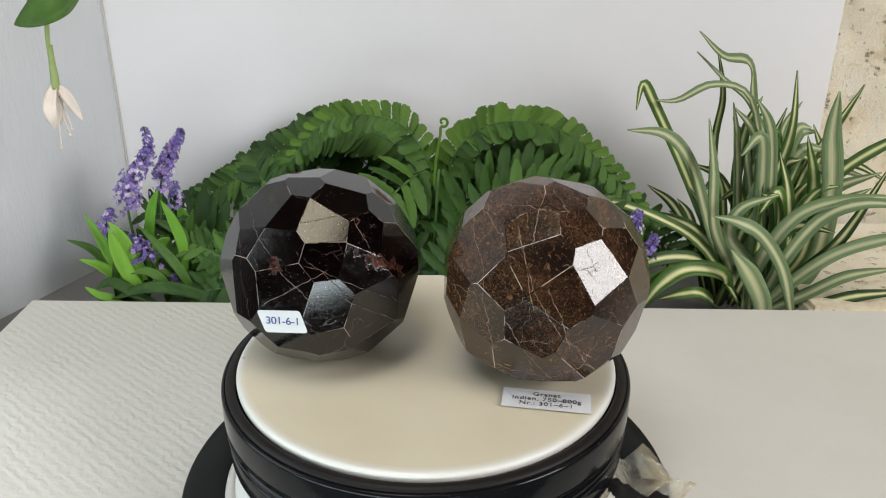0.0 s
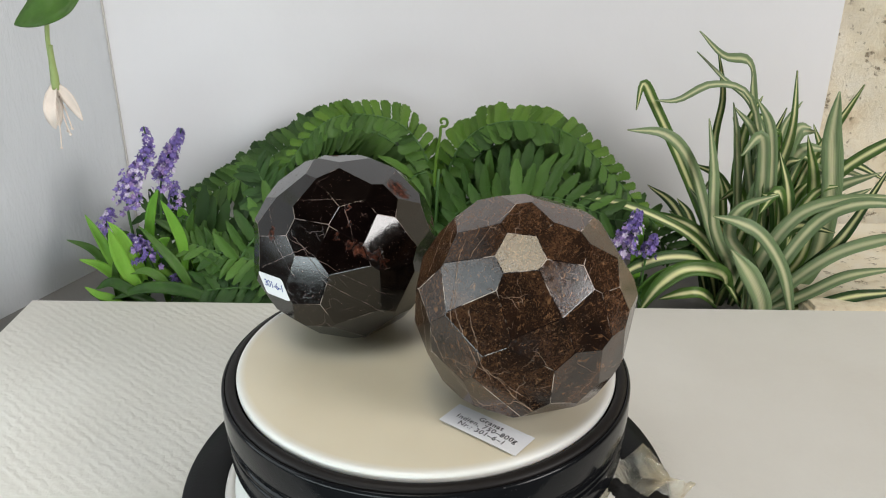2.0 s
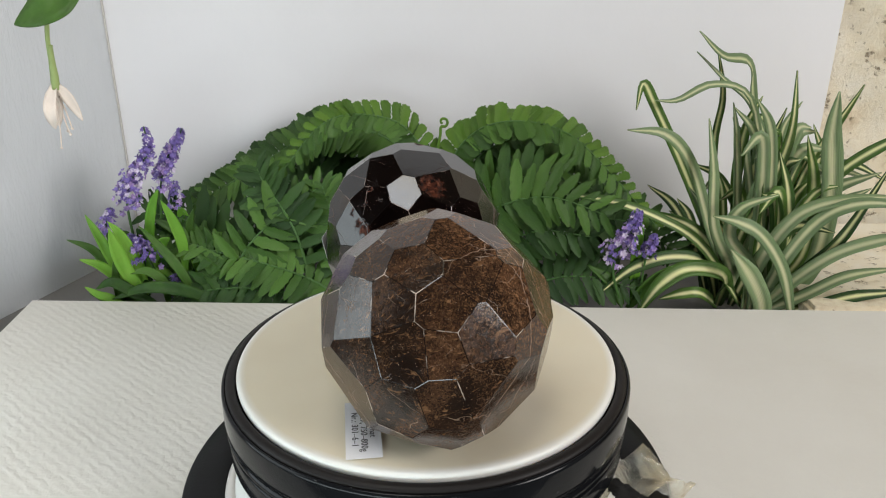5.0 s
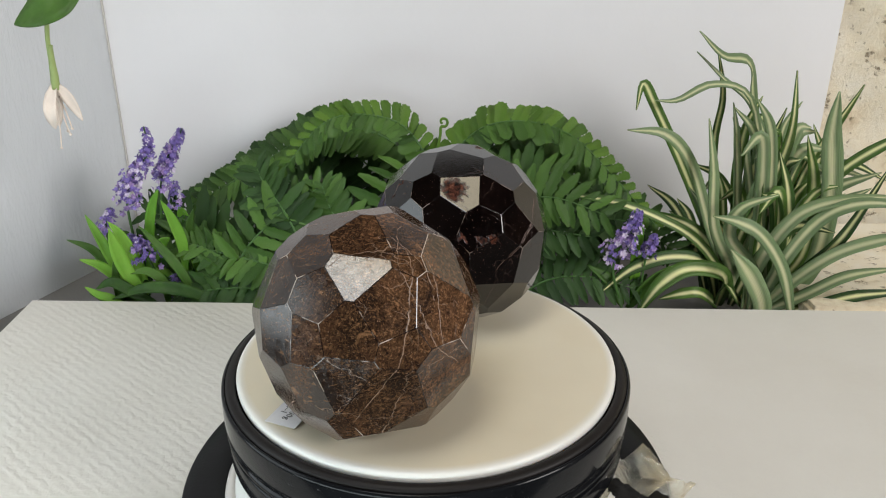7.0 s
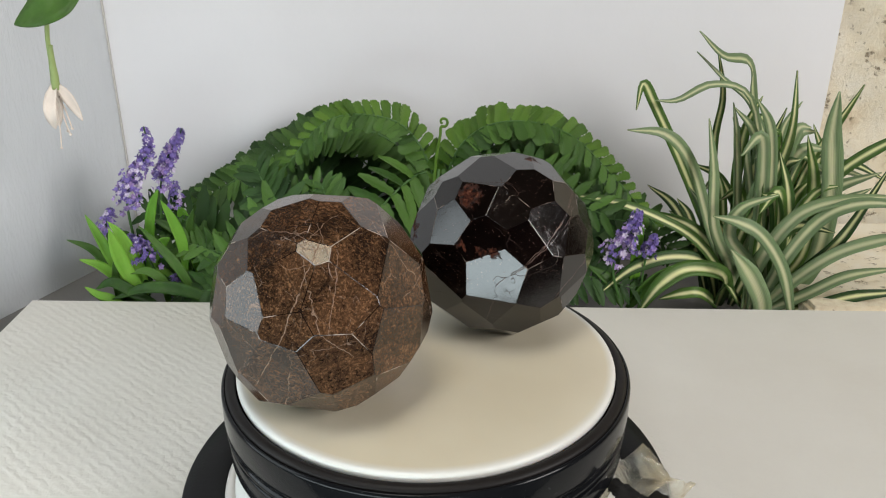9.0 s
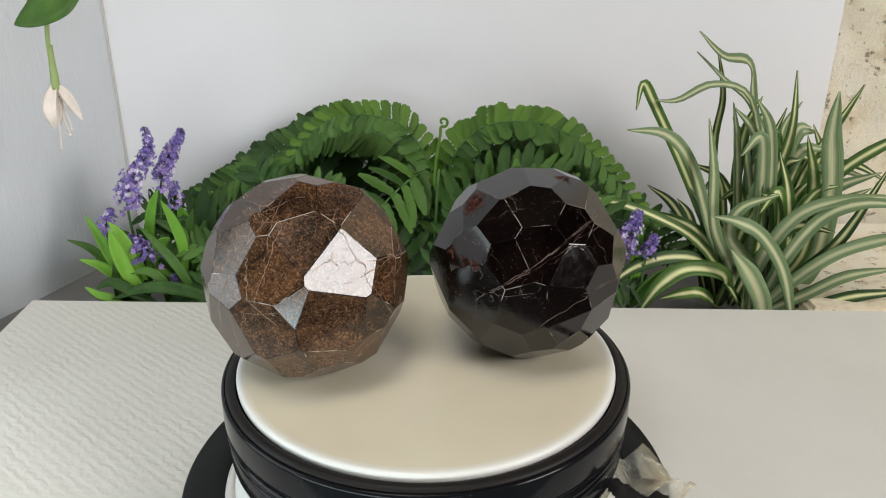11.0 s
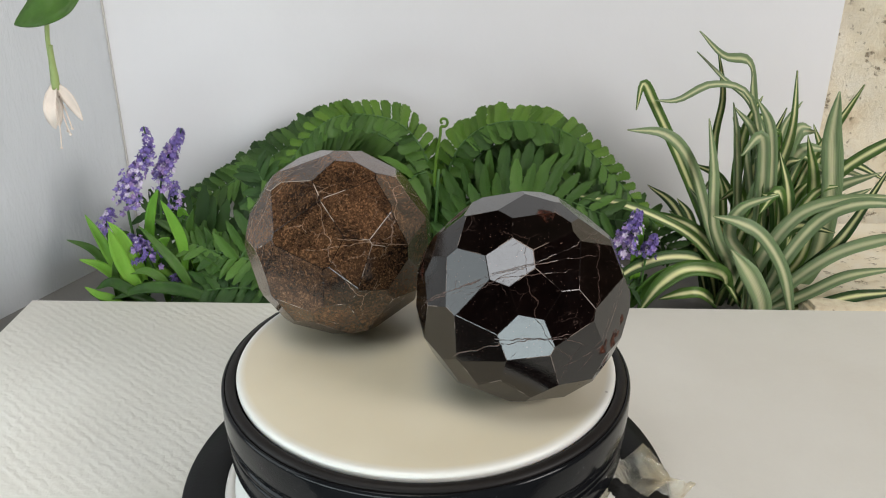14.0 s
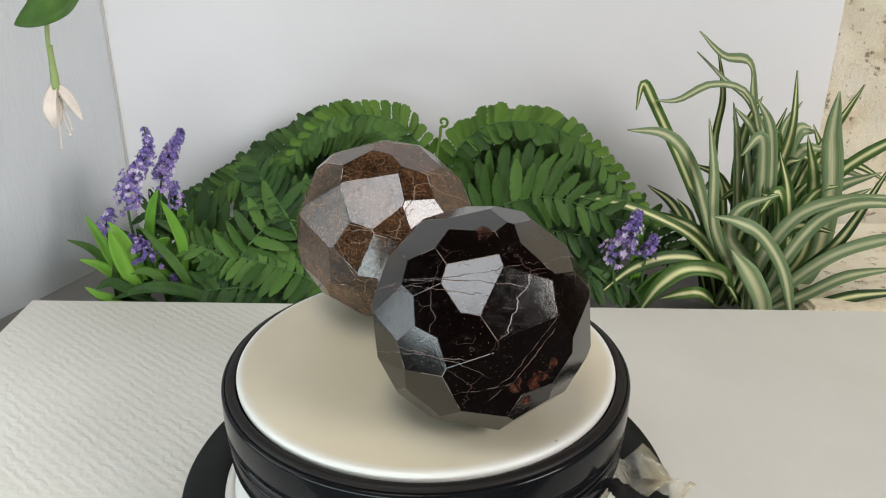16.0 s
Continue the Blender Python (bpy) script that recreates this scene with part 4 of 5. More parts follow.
def make_spider_plant():
    thing = tagged(new("spider_plant"), "artificial spider plant with long cream-striped green blades before the stone slab", "plant")
    root = (0.2091, 0.200, -0.0195)
    side = (0.1900, 0.190, -0.0195)
    rows = (
        ((root, (0.1918, 0.215, 0.0145), (0.1634, 0.215, 0.0696), (0.1406, 0.210, 0.1091), (0.1309, 0.205, 0.1229), (0.1271, 0.200, 0.1079)), 0.0070, 0, (0.3, -1, 0.1)),
        ((root, (0.1991, 0.235, 0.0103), (0.1902, 0.235, 0.0750), (0.1894, 0.230, 0.1098), (0.1810, 0.225, 0.1396)), 0.0062, 0, (0.25, -1.0, 0)),
        (((0.2245, 0.225, -0.0195), (0.2250, 0.230, 0.0410), (0.2096, 0.230, 0.1061), (0.1992, 0.220, 0.1322), (0.1791, 0.210, 0.1380), (0.1611, 0.205, 0.1535)), 0.0065, 1, (0.2, -0.6, 0.8)),
        (((0.2222, 0.220, -0.0195), (0.2251, 0.225, 0.0624), (0.2074, 0.225, 0.1036), (0.1848, 0.220, 0.1225), (0.1647, 0.215, 0.1399)), 0.0065, 1, (0.1, -0.7, 0.7)),
        (((0.2216, 0.210, -0.0195), (0.2169, 0.215, 0.0541), (0.2026, 0.215, 0.1095), (0.1763, 0.210, 0.1211), (0.1533, 0.205, 0.1126), (0.1381, 0.200, 0.1137)), 0.0050, 1, (0, -0.6, 0.8)),
        ((root, (0.1858, 0.200, 0.0209), (0.1640, 0.195, 0.0721), (0.1442, 0.190, 0.0949), (0.1188, 0.185, 0.0997)), 0.0080, 1, (0.2, -0.8, 0.6)),
        ((root, (0.1982, 0.195, 0.0189), (0.2144, 0.195, 0.0646), (0.2210, 0.195, 0.0968), (0.2207, 0.200, 0.1314)), 0.0090, 0, (0.1, -1, 0.1)),
        (((0.2160, 0.190, -0.0195), (0.2463, 0.190, 0.0048), (0.2476, 0.185, 0.0568), (0.2385, 0.180, 0.0972), (0.2353, 0.175, 0.1242)), 0.0125, 1, (0.15, -1, 0.1)),
        (((0.2255, 0.210, -0.0195), (0.2298, 0.210, 0.0204), (0.2430, 0.210, 0.0707), (0.2558, 0.205, 0.1029), (0.2629, 0.200, 0.1229)), 0.0070, 0, (0.3, -0.9, 0.2)),
        (((0.2208, 0.200, -0.0195), (0.2342, 0.195, 0.0226), (0.2489, 0.190, 0.0660), (0.2750, 0.185, 0.0906), (0.2946, 0.180, 0.0987)), 0.0075, 0, (0.1, -0.8, 0.6)),
        (((0.2036, 0.180, -0.0195), (0.2055, 0.175, 0.0160), (0.2220, 0.170, 0.0497), (0.2477, 0.165, 0.0621), (0.2844, 0.160, 0.0654)), 0.0085, 1, (0, -0.7, 0.7)),
        (((0.2110, 0.180, -0.0195), (0.2172, 0.170, 0.0182), (0.2333, 0.165, 0.0498), (0.2552, 0.160, 0.0621), (0.2893, 0.155, 0.0603)), 0.0080, 1, (0, -0.7, 0.7)),
        (((0.2279, 0.165, -0.0145), (0.2171, 0.165, 0.0167), (0.2013, 0.165, 0.0391), (0.1862, 0.165, 0.0483), (0.1694, 0.165, 0.0527)), 0.0085, 1, (0, -0.8, 0.6)),
        (((0.2085, 0.162, -0.0167), (0.2049, 0.162, -0.0010), (0.1952, 0.162, 0.0164), (0.1821, 0.162, 0.0325)), 0.0120, 1, (0.1, -1, 0.1)),
        ((side, (0.1854, 0.175, 0.0084), (0.1616, 0.170, 0.0156), (0.1436, 0.165, 0.0078), (0.1301, 0.165, -0.0136)), 0.0110, 0, (0, -0.75, 0.65)),
        ((side, (0.1756, 0.180, 0.0140), (0.1518, 0.175, 0.0222), (0.1266, 0.170, 0.0170), (0.1059, 0.165, 0.0023)), 0.0085, 0, (0, -0.7, 0.7)),
        (((0.2014, 0.180, -0.0141), (0.1703, 0.180, 0.0275), (0.1394, 0.178, 0.0472), (0.1067, 0.175, 0.0593), (0.0828, 0.175, 0.0630)), 0.0070, 0, (0, -0.75, 0.65)),
        (((0.2113, 0.180, -0.0195), (0.2289, 0.175, 0.0041), (0.2508, 0.170, 0.0255), (0.2763, 0.165, 0.0368), (0.2972, 0.160, 0.0405)), 0.0080, 1, (0, -0.7, 0.7)),
        (((0.2150, 0.180, -0.0195), (0.2363, 0.172, -0.0043), (0.2586, 0.166, 0.0120), (0.2897, 0.162, 0.0194)), 0.0080, 1, (0, -0.6, 0.8)),
        (((0.2153, 0.180, -0.0195), (0.2403, 0.170, -0.0113), (0.2650, 0.166, -0.0016), (0.3004, 0.162, 0.0040)), 0.0075, 0, (0, -0.6, 0.8)),
        ((root, (0.2116, 0.220, 0.0039), (0.2024, 0.220, 0.0525), (0.2032, 0.220, 0.0903), (0.2113, 0.220, 0.1119)), 0.0075, 0, (0.3, -1, 0)),
        ((root, (0.2190, 0.215, 0.0061), (0.2175, 0.215, 0.0502), (0.2057, 0.210, 0.0893), (0.1885, 0.205, 0.1083)), 0.0075, 1, (0.2, -1, 0.2)),
        ((root, (0.1942, 0.190, 0.0093), (0.1782, 0.185, 0.0386), (0.1731, 0.185, 0.0752), (0.1683, 0.190, 0.1051)), 0.0080, 1, (0.2, -1, 0.1)),
        ((root, (0.1953, 0.200, 0.0006), (0.1790, 0.200, 0.0249), (0.1610, 0.200, 0.0367), (0.1348, 0.200, 0.0445)), 0.0070, 0, (0, -0.8, 0.6)),
        (((0.2160, 0.190, -0.0195), (0.2301, 0.190, 0.0130), (0.2245, 0.190, 0.0551), (0.2142, 0.190, 0.0841)), 0.0075, 0, (-0.2, -1, 0.1)),
        (((0.2208, 0.200, -0.0195), (0.2457, 0.200, 0.0124), (0.2443, 0.200, 0.0590), (0.2345, 0.200, 0.0919)), 0.0080, 0, (-0.3, -1, 0.1)),
        (((0.2076, 0.180, -0.0195), (0.2026, 0.175, 0.0122), (0.1838, 0.172, 0.0364), (0.1870, 0.170, 0.0553), (0.2083, 0.168, 0.0648)), 0.0080, 1, (0.1, -0.9, 0.3)),
        (((0.2255, 0.210, -0.0195), (0.2419, 0.210, 0.0162), (0.2603, 0.215, 0.0500), (0.2741, 0.220, 0.0675), (0.3020, 0.220, 0.0558)), 0.0075, 0, (0, -0.7, 0.7)),
        (((0.2137, 0.185, -0.0195), (0.2373, 0.180, 0.0096), (0.2549, 0.175, 0.0346), (0.2726, 0.170, 0.0829)), 0.0070, 0, (0.2, -0.8, 0.4)),
        ((side, (0.1708, 0.170, -0.0008), (0.1594, 0.168, 0.0003), (0.1440, 0.168, -0.0034)), 0.0070, 0, (0, -0.8, 0.5)),
        ((root, (0.2292, 0.230, -0.0092), (0.2356, 0.235, 0.0472), (0.2369, 0.240, 0.0849), (0.2491, 0.245, 0.1026)), 0.0070, 1, (0.2, -1, 0.1)),
        ((root, (0.2335, 0.225, -0.0113), (0.2476, 0.230, 0.0327), (0.2627, 0.235, 0.0669), (0.2570, 0.240, 0.0887)), 0.0070, 0, (0.2, -1, 0.1)),
    )
    for k, (points, width, pale, facing) in enumerate(rows):
        blade(thing, points, width, M_BLADE_PALE if pale else M_BLADE, facing, twist=0.5 * math.sin(k * 2.4), fold=0.18 + 0.12 * (k % 3))
    rng = random.Random(11)
    a = Vector(root)
    for k in range(46):
        b = radians(rng.uniform(20, 125))
        reach, h = rng.uniform(0.02, 0.085), rng.uniform(0.06, 0.132)
        e = Vector((math.cos(b) * reach, rng.uniform(-0.02, 0.04), h * rng.uniform(0.72, 1.1)))
        base = a + Vector((rng.uniform(-0.012, 0.02), rng.uniform(-0.01, 0.02), 0.0))
        points = (base, base + Vector((e.x * 0.18, e.y * 0.4, h * 0.5)), base + Vector((e.x * 0.52, e.y * 0.8, h * 0.88)), base + e)
        blade(thing, points, rng.uniform(0.0050, 0.0092), rng.choice((M_BLADE, M_BLADE, M_BLADE_PALE)), (rng.uniform(-0.4, 0.4), -1, 0.2), rng.uniform(-0.6, 0.6))
    # short inner blades that fill the heart of the plant
    for k in range(34):
        lean = rng.uniform(-1, 1)
        base = a + Vector((0.022 * lean + rng.uniform(-0.008, 0.012), rng.uniform(-0.004, 0.03), 0.0))
        h = rng.uniform(0.03, 0.085)
        e = Vector((0.055 * lean * rng.uniform(0.4, 1.0), rng.uniform(-0.006, 0.02), h))
        points = (base, base + Vector((e.x * 0.25, e.y * 0.4, h * 0.45)), base + Vector((e.x * 0.6, e.y * 0.8, h * 0.82)), base + e)
        blade(thing, points, rng.uniform(0.0055, 0.0095), rng.choice((M_BLADE, M_BLADE, M_BLADE_PALE)), (rng.uniform(-0.5, 0.5), -1, 0.2), rng.uniform(-0.8, 0.8))
    return thing


make_spider_plant()


def blossom_mesh(material, seed):
    """A tiny floret: five stubby petals on a cup, unit size."""
    rng = random.Random(seed)
    bm = bmesh.new()
    for k in range(5):
        a = 2 * math.pi * k / 5 + rng.uniform(-0.2, 0.2)
        d, s = Vector((math.cos(a), math.sin(a), 0)), Vector((-math.sin(a), math.cos(a), 0))
        q = [Vector((0, 0, 0)), d * 0.55 - s * 0.34 + Vector((0, 0, 0.45)), d * 0.95 + Vector((0, 0, 0.62)), d * 0.55 + s * 0.34 + Vector((0, 0, 0.45)), d * 0.5 + Vector((0, 0, 0.28))]
        v = [bm.verts.new(c) for c in q]
        for f in ((0, 1, 4), (1, 2, 4), (2, 3, 4), (3, 0, 4), (0, 3, 2, 1)):
            bm.faces.new([v[i] for i in f])
    me = mesh_of(bm, "floret")
    me.materials.append(material)
    return me


FLORETS = [blossom_mesh(M_PURPLE, 1), blossom_mesh(M_PURPLE, 2), blossom_mesh(M_LILAC, 3), blossom_mesh(M_WHITE_BUD, 4)]


def flower_spike(parent, points, radius, count, seed, white=0.08, name="flower_spike", bare=0.22):
    """A lavender spike: a stalk set with small florets, thinner to the tip."""
    rng = random.Random(seed)
    path = spline(points, 24)
    bm = bmesh.new()
    tube(bm, path, 0.0009, 0.0005, 5)
    stalk = part(name, bm, M_STEM, parent, "purple flower spike")
    row = []
    for k in range(int(count * 3.4)):
        s = (k + rng.random()) / int(count * 3.4)
        q = path[min(int((bare + (1 - bare) * s) * 24), 24)]
        r = radius * (1.0 - 0.78 * s) * rng.uniform(0.25, 1.0)
        d = Vector((rng.gauss(0, 1), rng.gauss(0, 1), rng.gauss(0, 0.6))).normalized()
        size = rng.uniform(0.0015, 0.0025) * (1.15 - 0.5 * s)
        pick = 3 if rng.random() < white * (1.6 - 1.6 * s) else (2 if rng.random() < 0.42 * (1 - s) else rng.randrange(2))
        turn = (d + Vector((0, 0, 0.5))).to_track_quat("Z", "Y").to_matrix().to_4x4()
        row.append((FLORETS[pick], Matrix.Translation(q + d * r) @ turn @ Matrix.Diagonal((size, size, size, 1))))
    joined("blossom", row, stalk, "tiny purple and lilac florets")
    return stalk


def lance(s):
    """The outline of a lance-shaped leaf."""
    return max(0.04, math.sin(math.pi * min(1.0, 0.10 + 0.9 * s)) ** 0.75)


def make_lavender_left():
    thing = tagged(new("lavender"), "artificial lavender with purple spikes and lime green leaves", "flower", "lavender sprigs behind the table")
    spikes = (
        (((-0.1851, 0.200, 0.0235), (-0.1854, 0.200, 0.0539), (-0.1774, 0.200, 0.0704), (-0.1679, 0.200, 0.0836), (-0.1684, 0.200, 0.0989)), 0.0094, 96, 0.14),
        (((-0.1704, 0.210, 0.0311), (-0.1656, 0.210, 0.0634), (-0.1599, 0.210, 0.0770), (-0.1533, 0.210, 0.0871), (-0.1489, 0.210, 0.0949)), 0.0086, 84, 0.10),
        (((-0.1999, 0.200, 0.0158), (-0.2016, 0.200, 0.0314), (-0.1994, 0.200, 0.0409), (-0.1963, 0.200, 0.0465)), 0.0094, 32, 0.25),
        (((-0.1691, 0.185, 0.0106), (-0.1734, 0.185, 0.0222), (-0.1769, 0.185, 0.0290), (-0.1819, 0.185, 0.0343)), 0.0106, 47, 0.10),
        (((-0.1581, 0.190, -0.0159), (-0.1578, 0.190, -0.0078), (-0.1596, 0.190, 0.0003), (-0.1560, 0.190, 0.0062)), 0.0094, 32, 0.12),
        (((-0.1678, 0.215, 0.0211), (-0.1628, 0.215, 0.0369), (-0.1598, 0.215, 0.0485), (-0.1604, 0.215, 0.0599)), 0.0088, 30, 0.3),
    )
    for k, (points, radius, count, white) in enumerate(spikes):
        flower_spike(thing, points, radius, count, 60 + k, white)
    leaves = (
        ((-0.1779, 0.190, -0.0076), (-0.1790, 0.185, 0.0145), (-0.1844, 0.180, 0.0356), (-0.1904, 0.178, 0.0467), 0.0100, 1),
        ((-0.1746, 0.180, -0.0066), (-0.1825, 0.175, 0.0153), (-0.1856, 0.172, 0.0316), (-0.1870, 0.170, 0.0452), 0.0120, 1),
        ((-0.1828, 0.190, -0.0116), (-0.1951, 0.190, 0.0124), (-0.2024, 0.190, 0.0317), (-0.2085, 0.190, 0.0466), 0.0090, 1),
        ((-0.1864, 0.190, -0.0116), (-0.1942, 0.185, 0.0069), (-0.2021, 0.182, 0.0161), (-0.2125, 0.180, 0.0209), 0.0090, 1),
        ((-0.1911, 0.200, -0.0195), (-0.2048, 0.200, 0.0079), (-0.2135, 0.200, 0.0198), (-0.2274, 0.200, 0.0258), 0.0080, 0),
        ((-0.1515, 0.190, 0.0081), (-0.1502, 0.185, 0.0296), (-0.1531, 0.182, 0.0457), (-0.1577, 0.180, 0.0591), 0.0095, 1),
        ((-0.1494, 0.200, 0.0035), (-0.1493, 0.200, 0.0194), (-0.1491, 0.200, 0.0349), (-0.1453, 0.200, 0.0462), 0.0085, 0),
        ((-0.1749, 0.200, 0.0156), (-0.1739, 0.200, 0.0350), (-0.1700, 0.200, 0.0501), (-0.1652, 0.200, 0.0594), 0.0085, 1),
        ((-0.1669, 0.175, -0.0081), (-0.1784, 0.172, 0.0014), (-0.1901, 0.170, 0.0101), (-0.2010, 0.170, 0.0056), 0.0100, 0),
        ((-0.1849, 0.175, -0.0119), (-0.1928, 0.172, -0.0024), (-0.2000, 0.170, 0.0018), (-0.2076, 0.170, 0.0072), 0.0075, 1),
        ((-0.1617, 0.180, -0.0107), (-0.1624, 0.178, 0.0060), (-0.1709, 0.176, 0.0148), (-0.1832, 0.176, 0.0129), 0.0080, 0),
        ((-0.1436, 0.180, -0.0069), (-0.1510, 0.178, 0.0137), (-0.1610, 0.178, 0.0289), (-0.1732, 0.180, 0.0429), 0.0085, 0),
        ((-0.1427, 0.190, -0.0079), (-0.1369, 0.190, 0.0119), (-0.1344, 0.190, 0.0274), (-0.1373, 0.190, 0.0387), 0.0085, 0),
        ((-0.1912, 0.180, -0.0185), (-0.1911, 0.180, -0.0065), (-0.1921, 0.180, 0.0092), (-0.1903, 0.180, 0.0245), 0.0080, 0),
        ((-0.1252, 0.175, -0.0104), (-0.1472, 0.172, 0.0030), (-0.1702, 0.170, 0.0061), (-0.1919, 0.170, -0.0014), 0.0110, 0),
        ((-0.1960, 0.175, -0.0157), (-0.1952, 0.172, -0.0063), (-0.1986, 0.170, -0.0001), (-0.2056, 0.170, 0.0026), 0.0070, 0),
    )
    for a, b, c, d, width, lime in leaves:
        blade(thing, (a, b, c, d), width * 0.72, M_LIME if lime else M_FERN, (0.15, -0.9, 0.4), 0.4, 0.3, lance, "leaf")
    # low foliage that hides the stems
    rng = random.Random(21)
    for k in range(34):
        base = Vector((rng.uniform(-0.190, -0.135), rng.uniform(0.186, 0.225), rng.uniform(-0.019, 0.012)))
        lean, h = rng.uniform(-0.024, 0.020), rng.uniform(0.012, 0.034)
        points = (base, base + Vector((lean * 0.3, -0.002, h * 0.5)), base + Vector((lean * 0.7, -0.005, h * 0.85)), base + Vector((lean, -0.008, h)))
        blade(thing, points, rng.uniform(0.005, 0.0085), rng.choice((M_FERN, M_FERN_SHADED, M_FERN, M_LIME)), (rng.uniform(-0.3, 0.3), -0.9, 0.4), 0.4, 0.3, lance, "leaf")
    return thing


def make_lavender_right():
    thing = tagged(new("lavender"), "artificial lavender sprig with purple florets among the fern and striped blades", "flower", "lavender sprigs behind the table")
    flower_spike(thing, ((0.1207, 0.165, -0.0076), (0.1133, 0.165, 0.0175), (0.1164, 0.165, 0.0324), (0.1219, 0.165, 0.0451), (0.1254, 0.165, 0.0569)), 0.0120, 70, 71, 0.25, bare=0.42)
    flower_spike(thing, ((0.1328, 0.170, -0.0103), (0.1334, 0.170, 0.0188), (0.1356, 0.170, 0.0301), (0.1381, 0.170, 0.0393)), 0.0065, 24, 72, 0.15, bare=0.55)
    for k, (a, b, c) in enumerate((((0.1220, 0.170, -0.0082), (0.1135, 0.170, 0.0075), (0.0986, 0.170, 0.0191)), ((0.1305, 0.175, -0.0109), (0.1285, 0.175, 0.0280), (0.1313, 0.175, 0.0447)),
                                   ((0.1257, 0.170, -0.0102), (0.1381, 0.170, 0.0073), (0.1508, 0.170, 0.0187)))):
        blade(thing, (a, b, c), 0.008, M_LIME if k == 1 else M_FERN, (0.15, -0.9, 0.4), 0.4, 0.3, lance, "leaf")
    return thing


make_lavender_left()
make_lavender_right()


def make_fuchsia():
    """A blossom hanging on its stalk from a twig pinned to the side panel."""
    thing = tagged(new("fuchsia"), "hanging cream fuchsia blossom with a dark green leaf", "flower")
    bm = bmesh.new()
    tube(bm, spline(((-0.1939, 0.150, 0.1335), (-0.1927, 0.150, 0.1458), (-0.1922, 0.150, 0.1571), (-0.1901, 0.150, 0.1710), (-0.1893, 0.155, 0.1921), (-0.1933, 0.150, 0.2130), (-0.2930, 0.130, 0.330)), 30), 0.0011, 0.0013, 8)
    part("stalk", bm, M_PALE_STEM, thing, "thin yellow-green stalk", True)
    bm = bmesh.new()
    tube(bm, spline(((-0.1928, 0.150, 0.1317), (-0.1921, 0.150, 0.1385), (-0.1921, 0.150, 0.1457), (-0.1916, 0.150, 0.1543)), 10), 0.0022, 0.0013, 10)
    part("calyx", bm, M_PALE_STEM, thing, "green calyx tube", True)
    petals = (((-0.1932, 0.150, 0.1341), (-0.1946, 0.145, 0.1249), (-0.1944, 0.144, 0.1176), (-0.1954, 0.147, 0.1114), 0.0078), ((-0.1920, 0.150, 0.1341), (-0.1938, 0.152, 0.1233), (-0.1955, 0.153, 0.1160), (-0.1959, 0.153, 0.1111), 0.0066),
              ((-0.1910, 0.150, 0.1335), (-0.1878, 0.150, 0.1288), (-0.1847, 0.150, 0.1228), (-0.1817, 0.150, 0.1149), 0.0070), ((-0.1938, 0.152, 0.1337), (-0.1995, 0.156, 0.1269), (-0.2025, 0.158, 0.1188), (-0.2033, 0.158, 0.1117), 0.0050))
    for a, b, c, d, width in petals:
        blade(thing, (a, b, c, d), width * 0.86, M_PETAL, (0.1, -1, 0.1), 0.2, 0.45, lance, "petal")
    for a, b, c in (((-0.1920, 0.150, 0.1282), (-0.1916, 0.150, 0.1177), (-0.1896, 0.150, 0.1075)), ((-0.1924, 0.151, 0.1280), (-0.1900, 0.151, 0.1189), (-0.1886, 0.151, 0.1104)), ((-0.1938, 0.149, 0.1224), (-0.1942, 0.149, 0.1097), (-0.1953, 0.149, 0.1004)),
                    ((-0.1935, 0.152, 0.1248), (-0.1919, 0.152, 0.1141), (-0.1914, 0.152, 0.1089))):
        bm = bmesh.new()
        tube(bm, spline((a, b, c), 8), 0.0004, 0.0004, 5)
        bmesh.ops.create_icosphere(bm, subdivisions=1, radius=0.0009, matrix=Matrix.Translation(c))
        part("stamen", bm, M_PETAL, thing, "", True)
    blade(thing, ((-0.1704, 0.150, 0.1898), (-0.1804, 0.145, 0.1786), (-0.1883, 0.140, 0.1721), (-0.2022, 0.140, 0.1657)), 0.023, M_FERN, (0.2, -0.8, 0.6), 0.2, 0.2, lance, "leaf")
    return thing


make_fuchsia()

# ---------------- tape and felt at the foot of the turntable ----------------


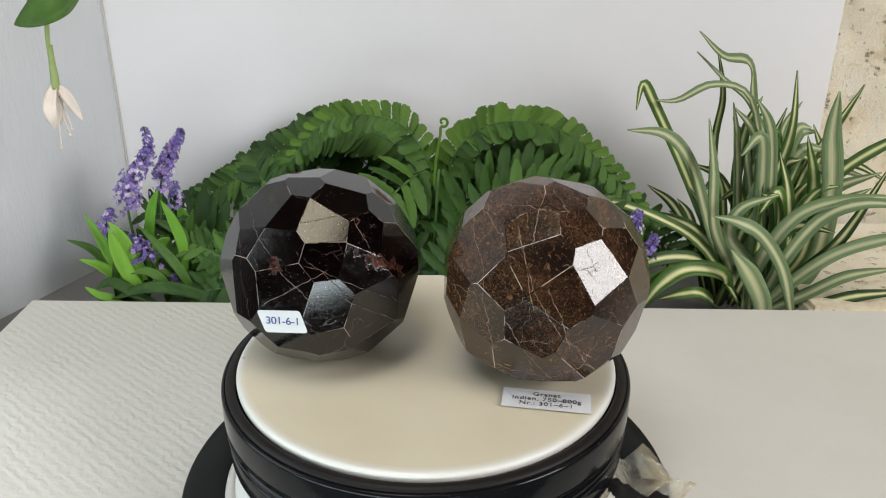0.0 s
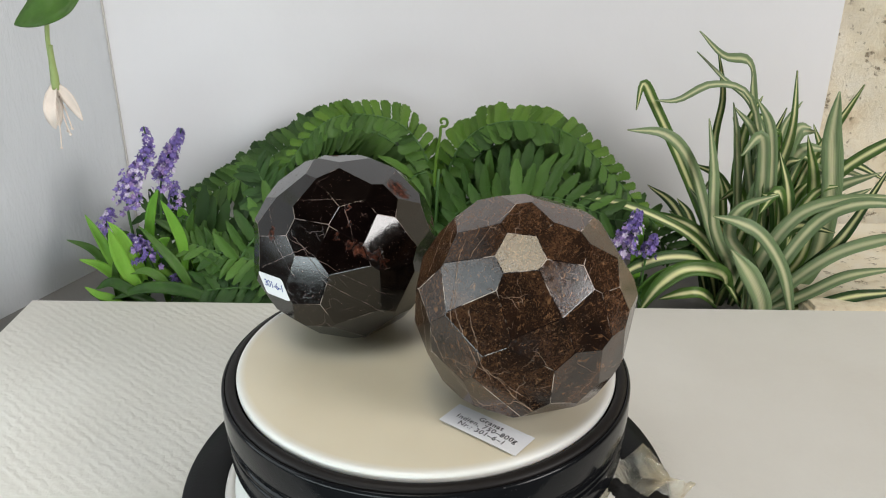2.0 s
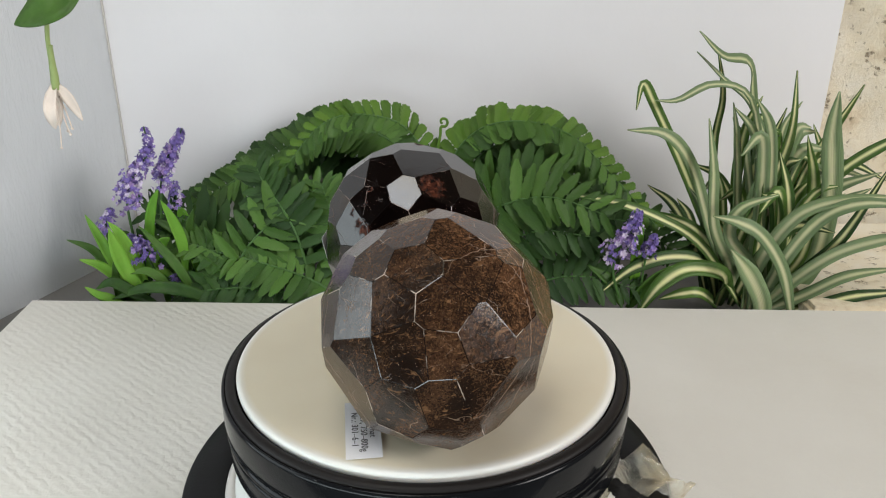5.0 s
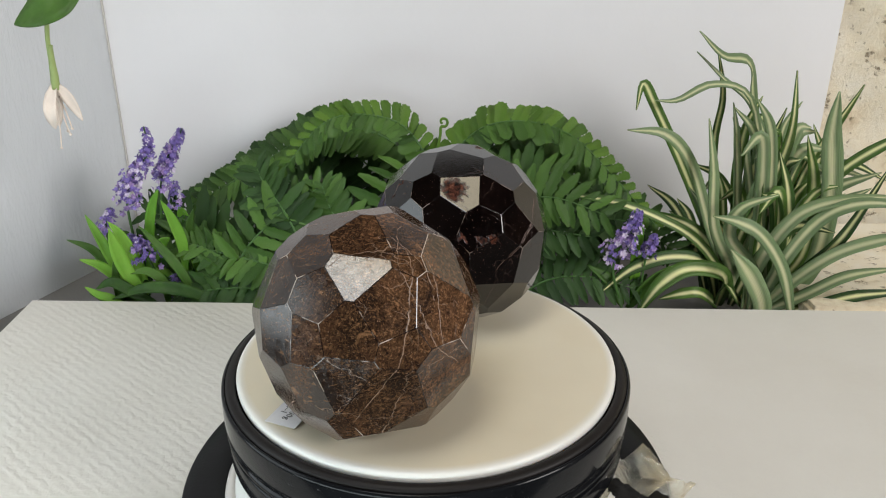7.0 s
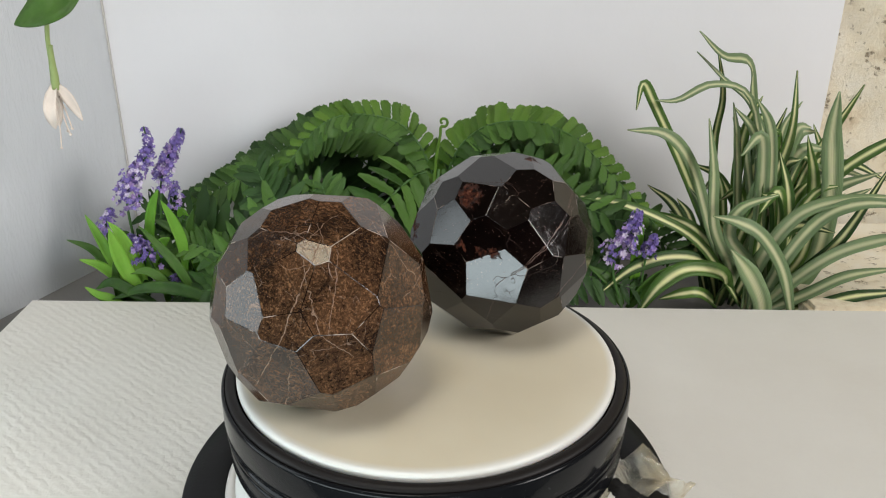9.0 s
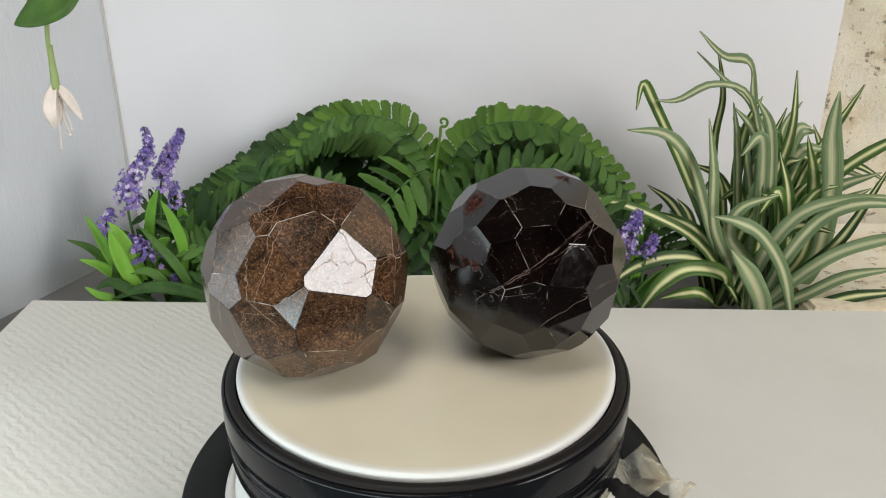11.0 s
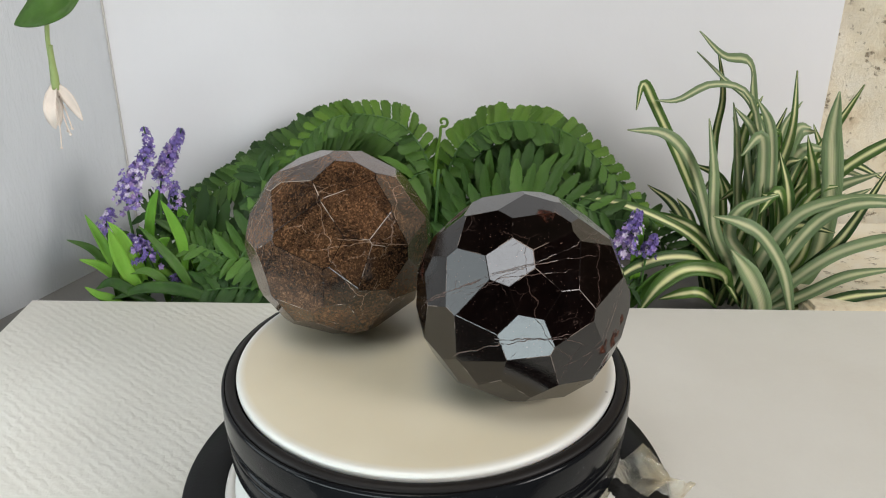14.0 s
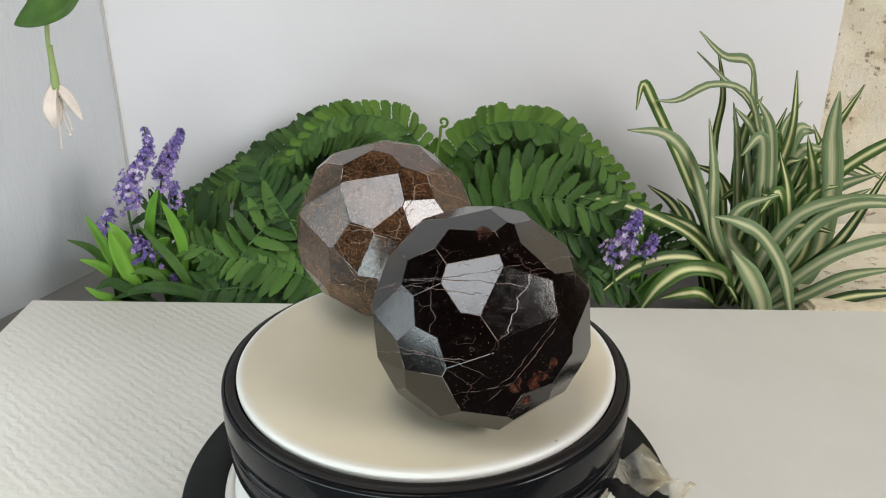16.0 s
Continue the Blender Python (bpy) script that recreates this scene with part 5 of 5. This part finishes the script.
def crumpled_sheet(corners, n, height, seed):
    """A crumpled sheet spanned by four corners, with two skins."""
    rng = random.Random(seed)
    a, b, c, d = [Vector(q) for q in corners]
    off = Vector((rng.random(), rng.random(), rng.random())) * 9
    bm = bmesh.new()
    skins = []
    for drop in (0.0, 0.0003):
        grid = []
        for i in range(n + 1):
            row = []
            for j in range(n + 1):
                u, v = i / n, j / n
                q = a.lerp(b, u).lerp(d.lerp(c, u), v)
                h = height * abs(noise.noise(q * 95 + off)) + 0.4 * height * noise.noise(q * 260 + off)
                fray = 0.0012 * noise.noise(q * 700) if i in (0, n) or j in (0, n) else 0
                row.append(bm.verts.new(q + Vector((fray, fray, h - drop))))
            grid.append(row)
        skins.append(grid)
        for i in range(n):
            for j in range(n):
                bm.faces.new((grid[i][j], grid[i + 1][j], grid[i + 1][j + 1], grid[i][j + 1]))
    for i in range(n):
        for p, q in (((i, 0), (i + 1, 0)), ((i, n), (i + 1, n)), ((0, i), (0, i + 1)), ((n, i), (n, i + 1))):
            bm.faces.new([skins[s][k][m] for s, (k, m) in ((0, p), (0, q), (1, q), (1, p))])
    return bm


def make_tape():
    thing = tagged(new("sticky_tape"), "crumpled yellowed clear sticky tape on the turntable's black flange", "tape")
    part("strip", crumpled_sheet(((0.0707, -0.0213, 0.0190), (0.0826, -0.0199, 0.0300), (0.0912, -0.0289, 0.0200), (0.0732, -0.0432, 0.0200)), 14, 0.0022, 5), M_TAPE, thing)
    part("strip", crumpled_sheet(((0.0800, -0.0169, 0.0240), (0.0826, -0.0219, 0.0320), (0.0939, -0.0265, 0.0180), (0.0782, -0.0364, 0.0280)), 12, 0.0012, 6), M_TAPE, thing)
    part("strip", crumpled_sheet(((0.0841, -0.0289, 0.0180), (0.0956, -0.0228, 0.0160), (0.1064, -0.0181, 0.0080), (0.0967, -0.0270, 0.0080)), 10, 0.0022, 7), M_TAPE, thing)
    part("strip", crumpled_sheet(((0.0499, -0.0495, 0.0280), (0.0643, -0.0325, 0.0250), (0.0663, -0.0394, 0.0240), (0.0603, -0.0503, 0.0240)), 10, 0.0015, 9), M_TAPE, thing)
    felt = tagged(part("felt_pad", crumpled_sheet(((0.0637, -0.0352, 0.0262), (0.0690, -0.0337, 0.0262), (0.0798, -0.0478, 0.0270), (0.0674, -0.0549, 0.0280)), 26, 0.0016, 8), M_FELT),
                  "torn strip of black felt stuck on the tape", "felt")
    return thing, felt


make_tape()


# ---------------- what moves ----------------


def ride(ob, rho, bearing, z, turn=0.0):
    """Carries a thing round on the platter."""
    rows = []
    for k in range(33):
        t = 0.5 * k
        a = bearing + SPIN * t
        rows.append((t, pose(rho * math.cos(radians(a)), rho * math.sin(radians(a)), z, 0, 0, turn + SPIN * t)))
    walk(ob, rows)


def motions():
    walk(PLATTER, [(0.5 * k, pose(0, 0, 0, 0, 0, SPIN * 0.5 * k)) for k in range(33)])
    ride(BALL_DARK, 0.03936, 172.10, PLATE + 0.0001)
    ride(BALL_BROWN, 0.04391, -11.98, PLATE + 0.0001)
    ride(CARD, 0.0541, -39.5, PLATE + 0.0002, -10.5)


motions()
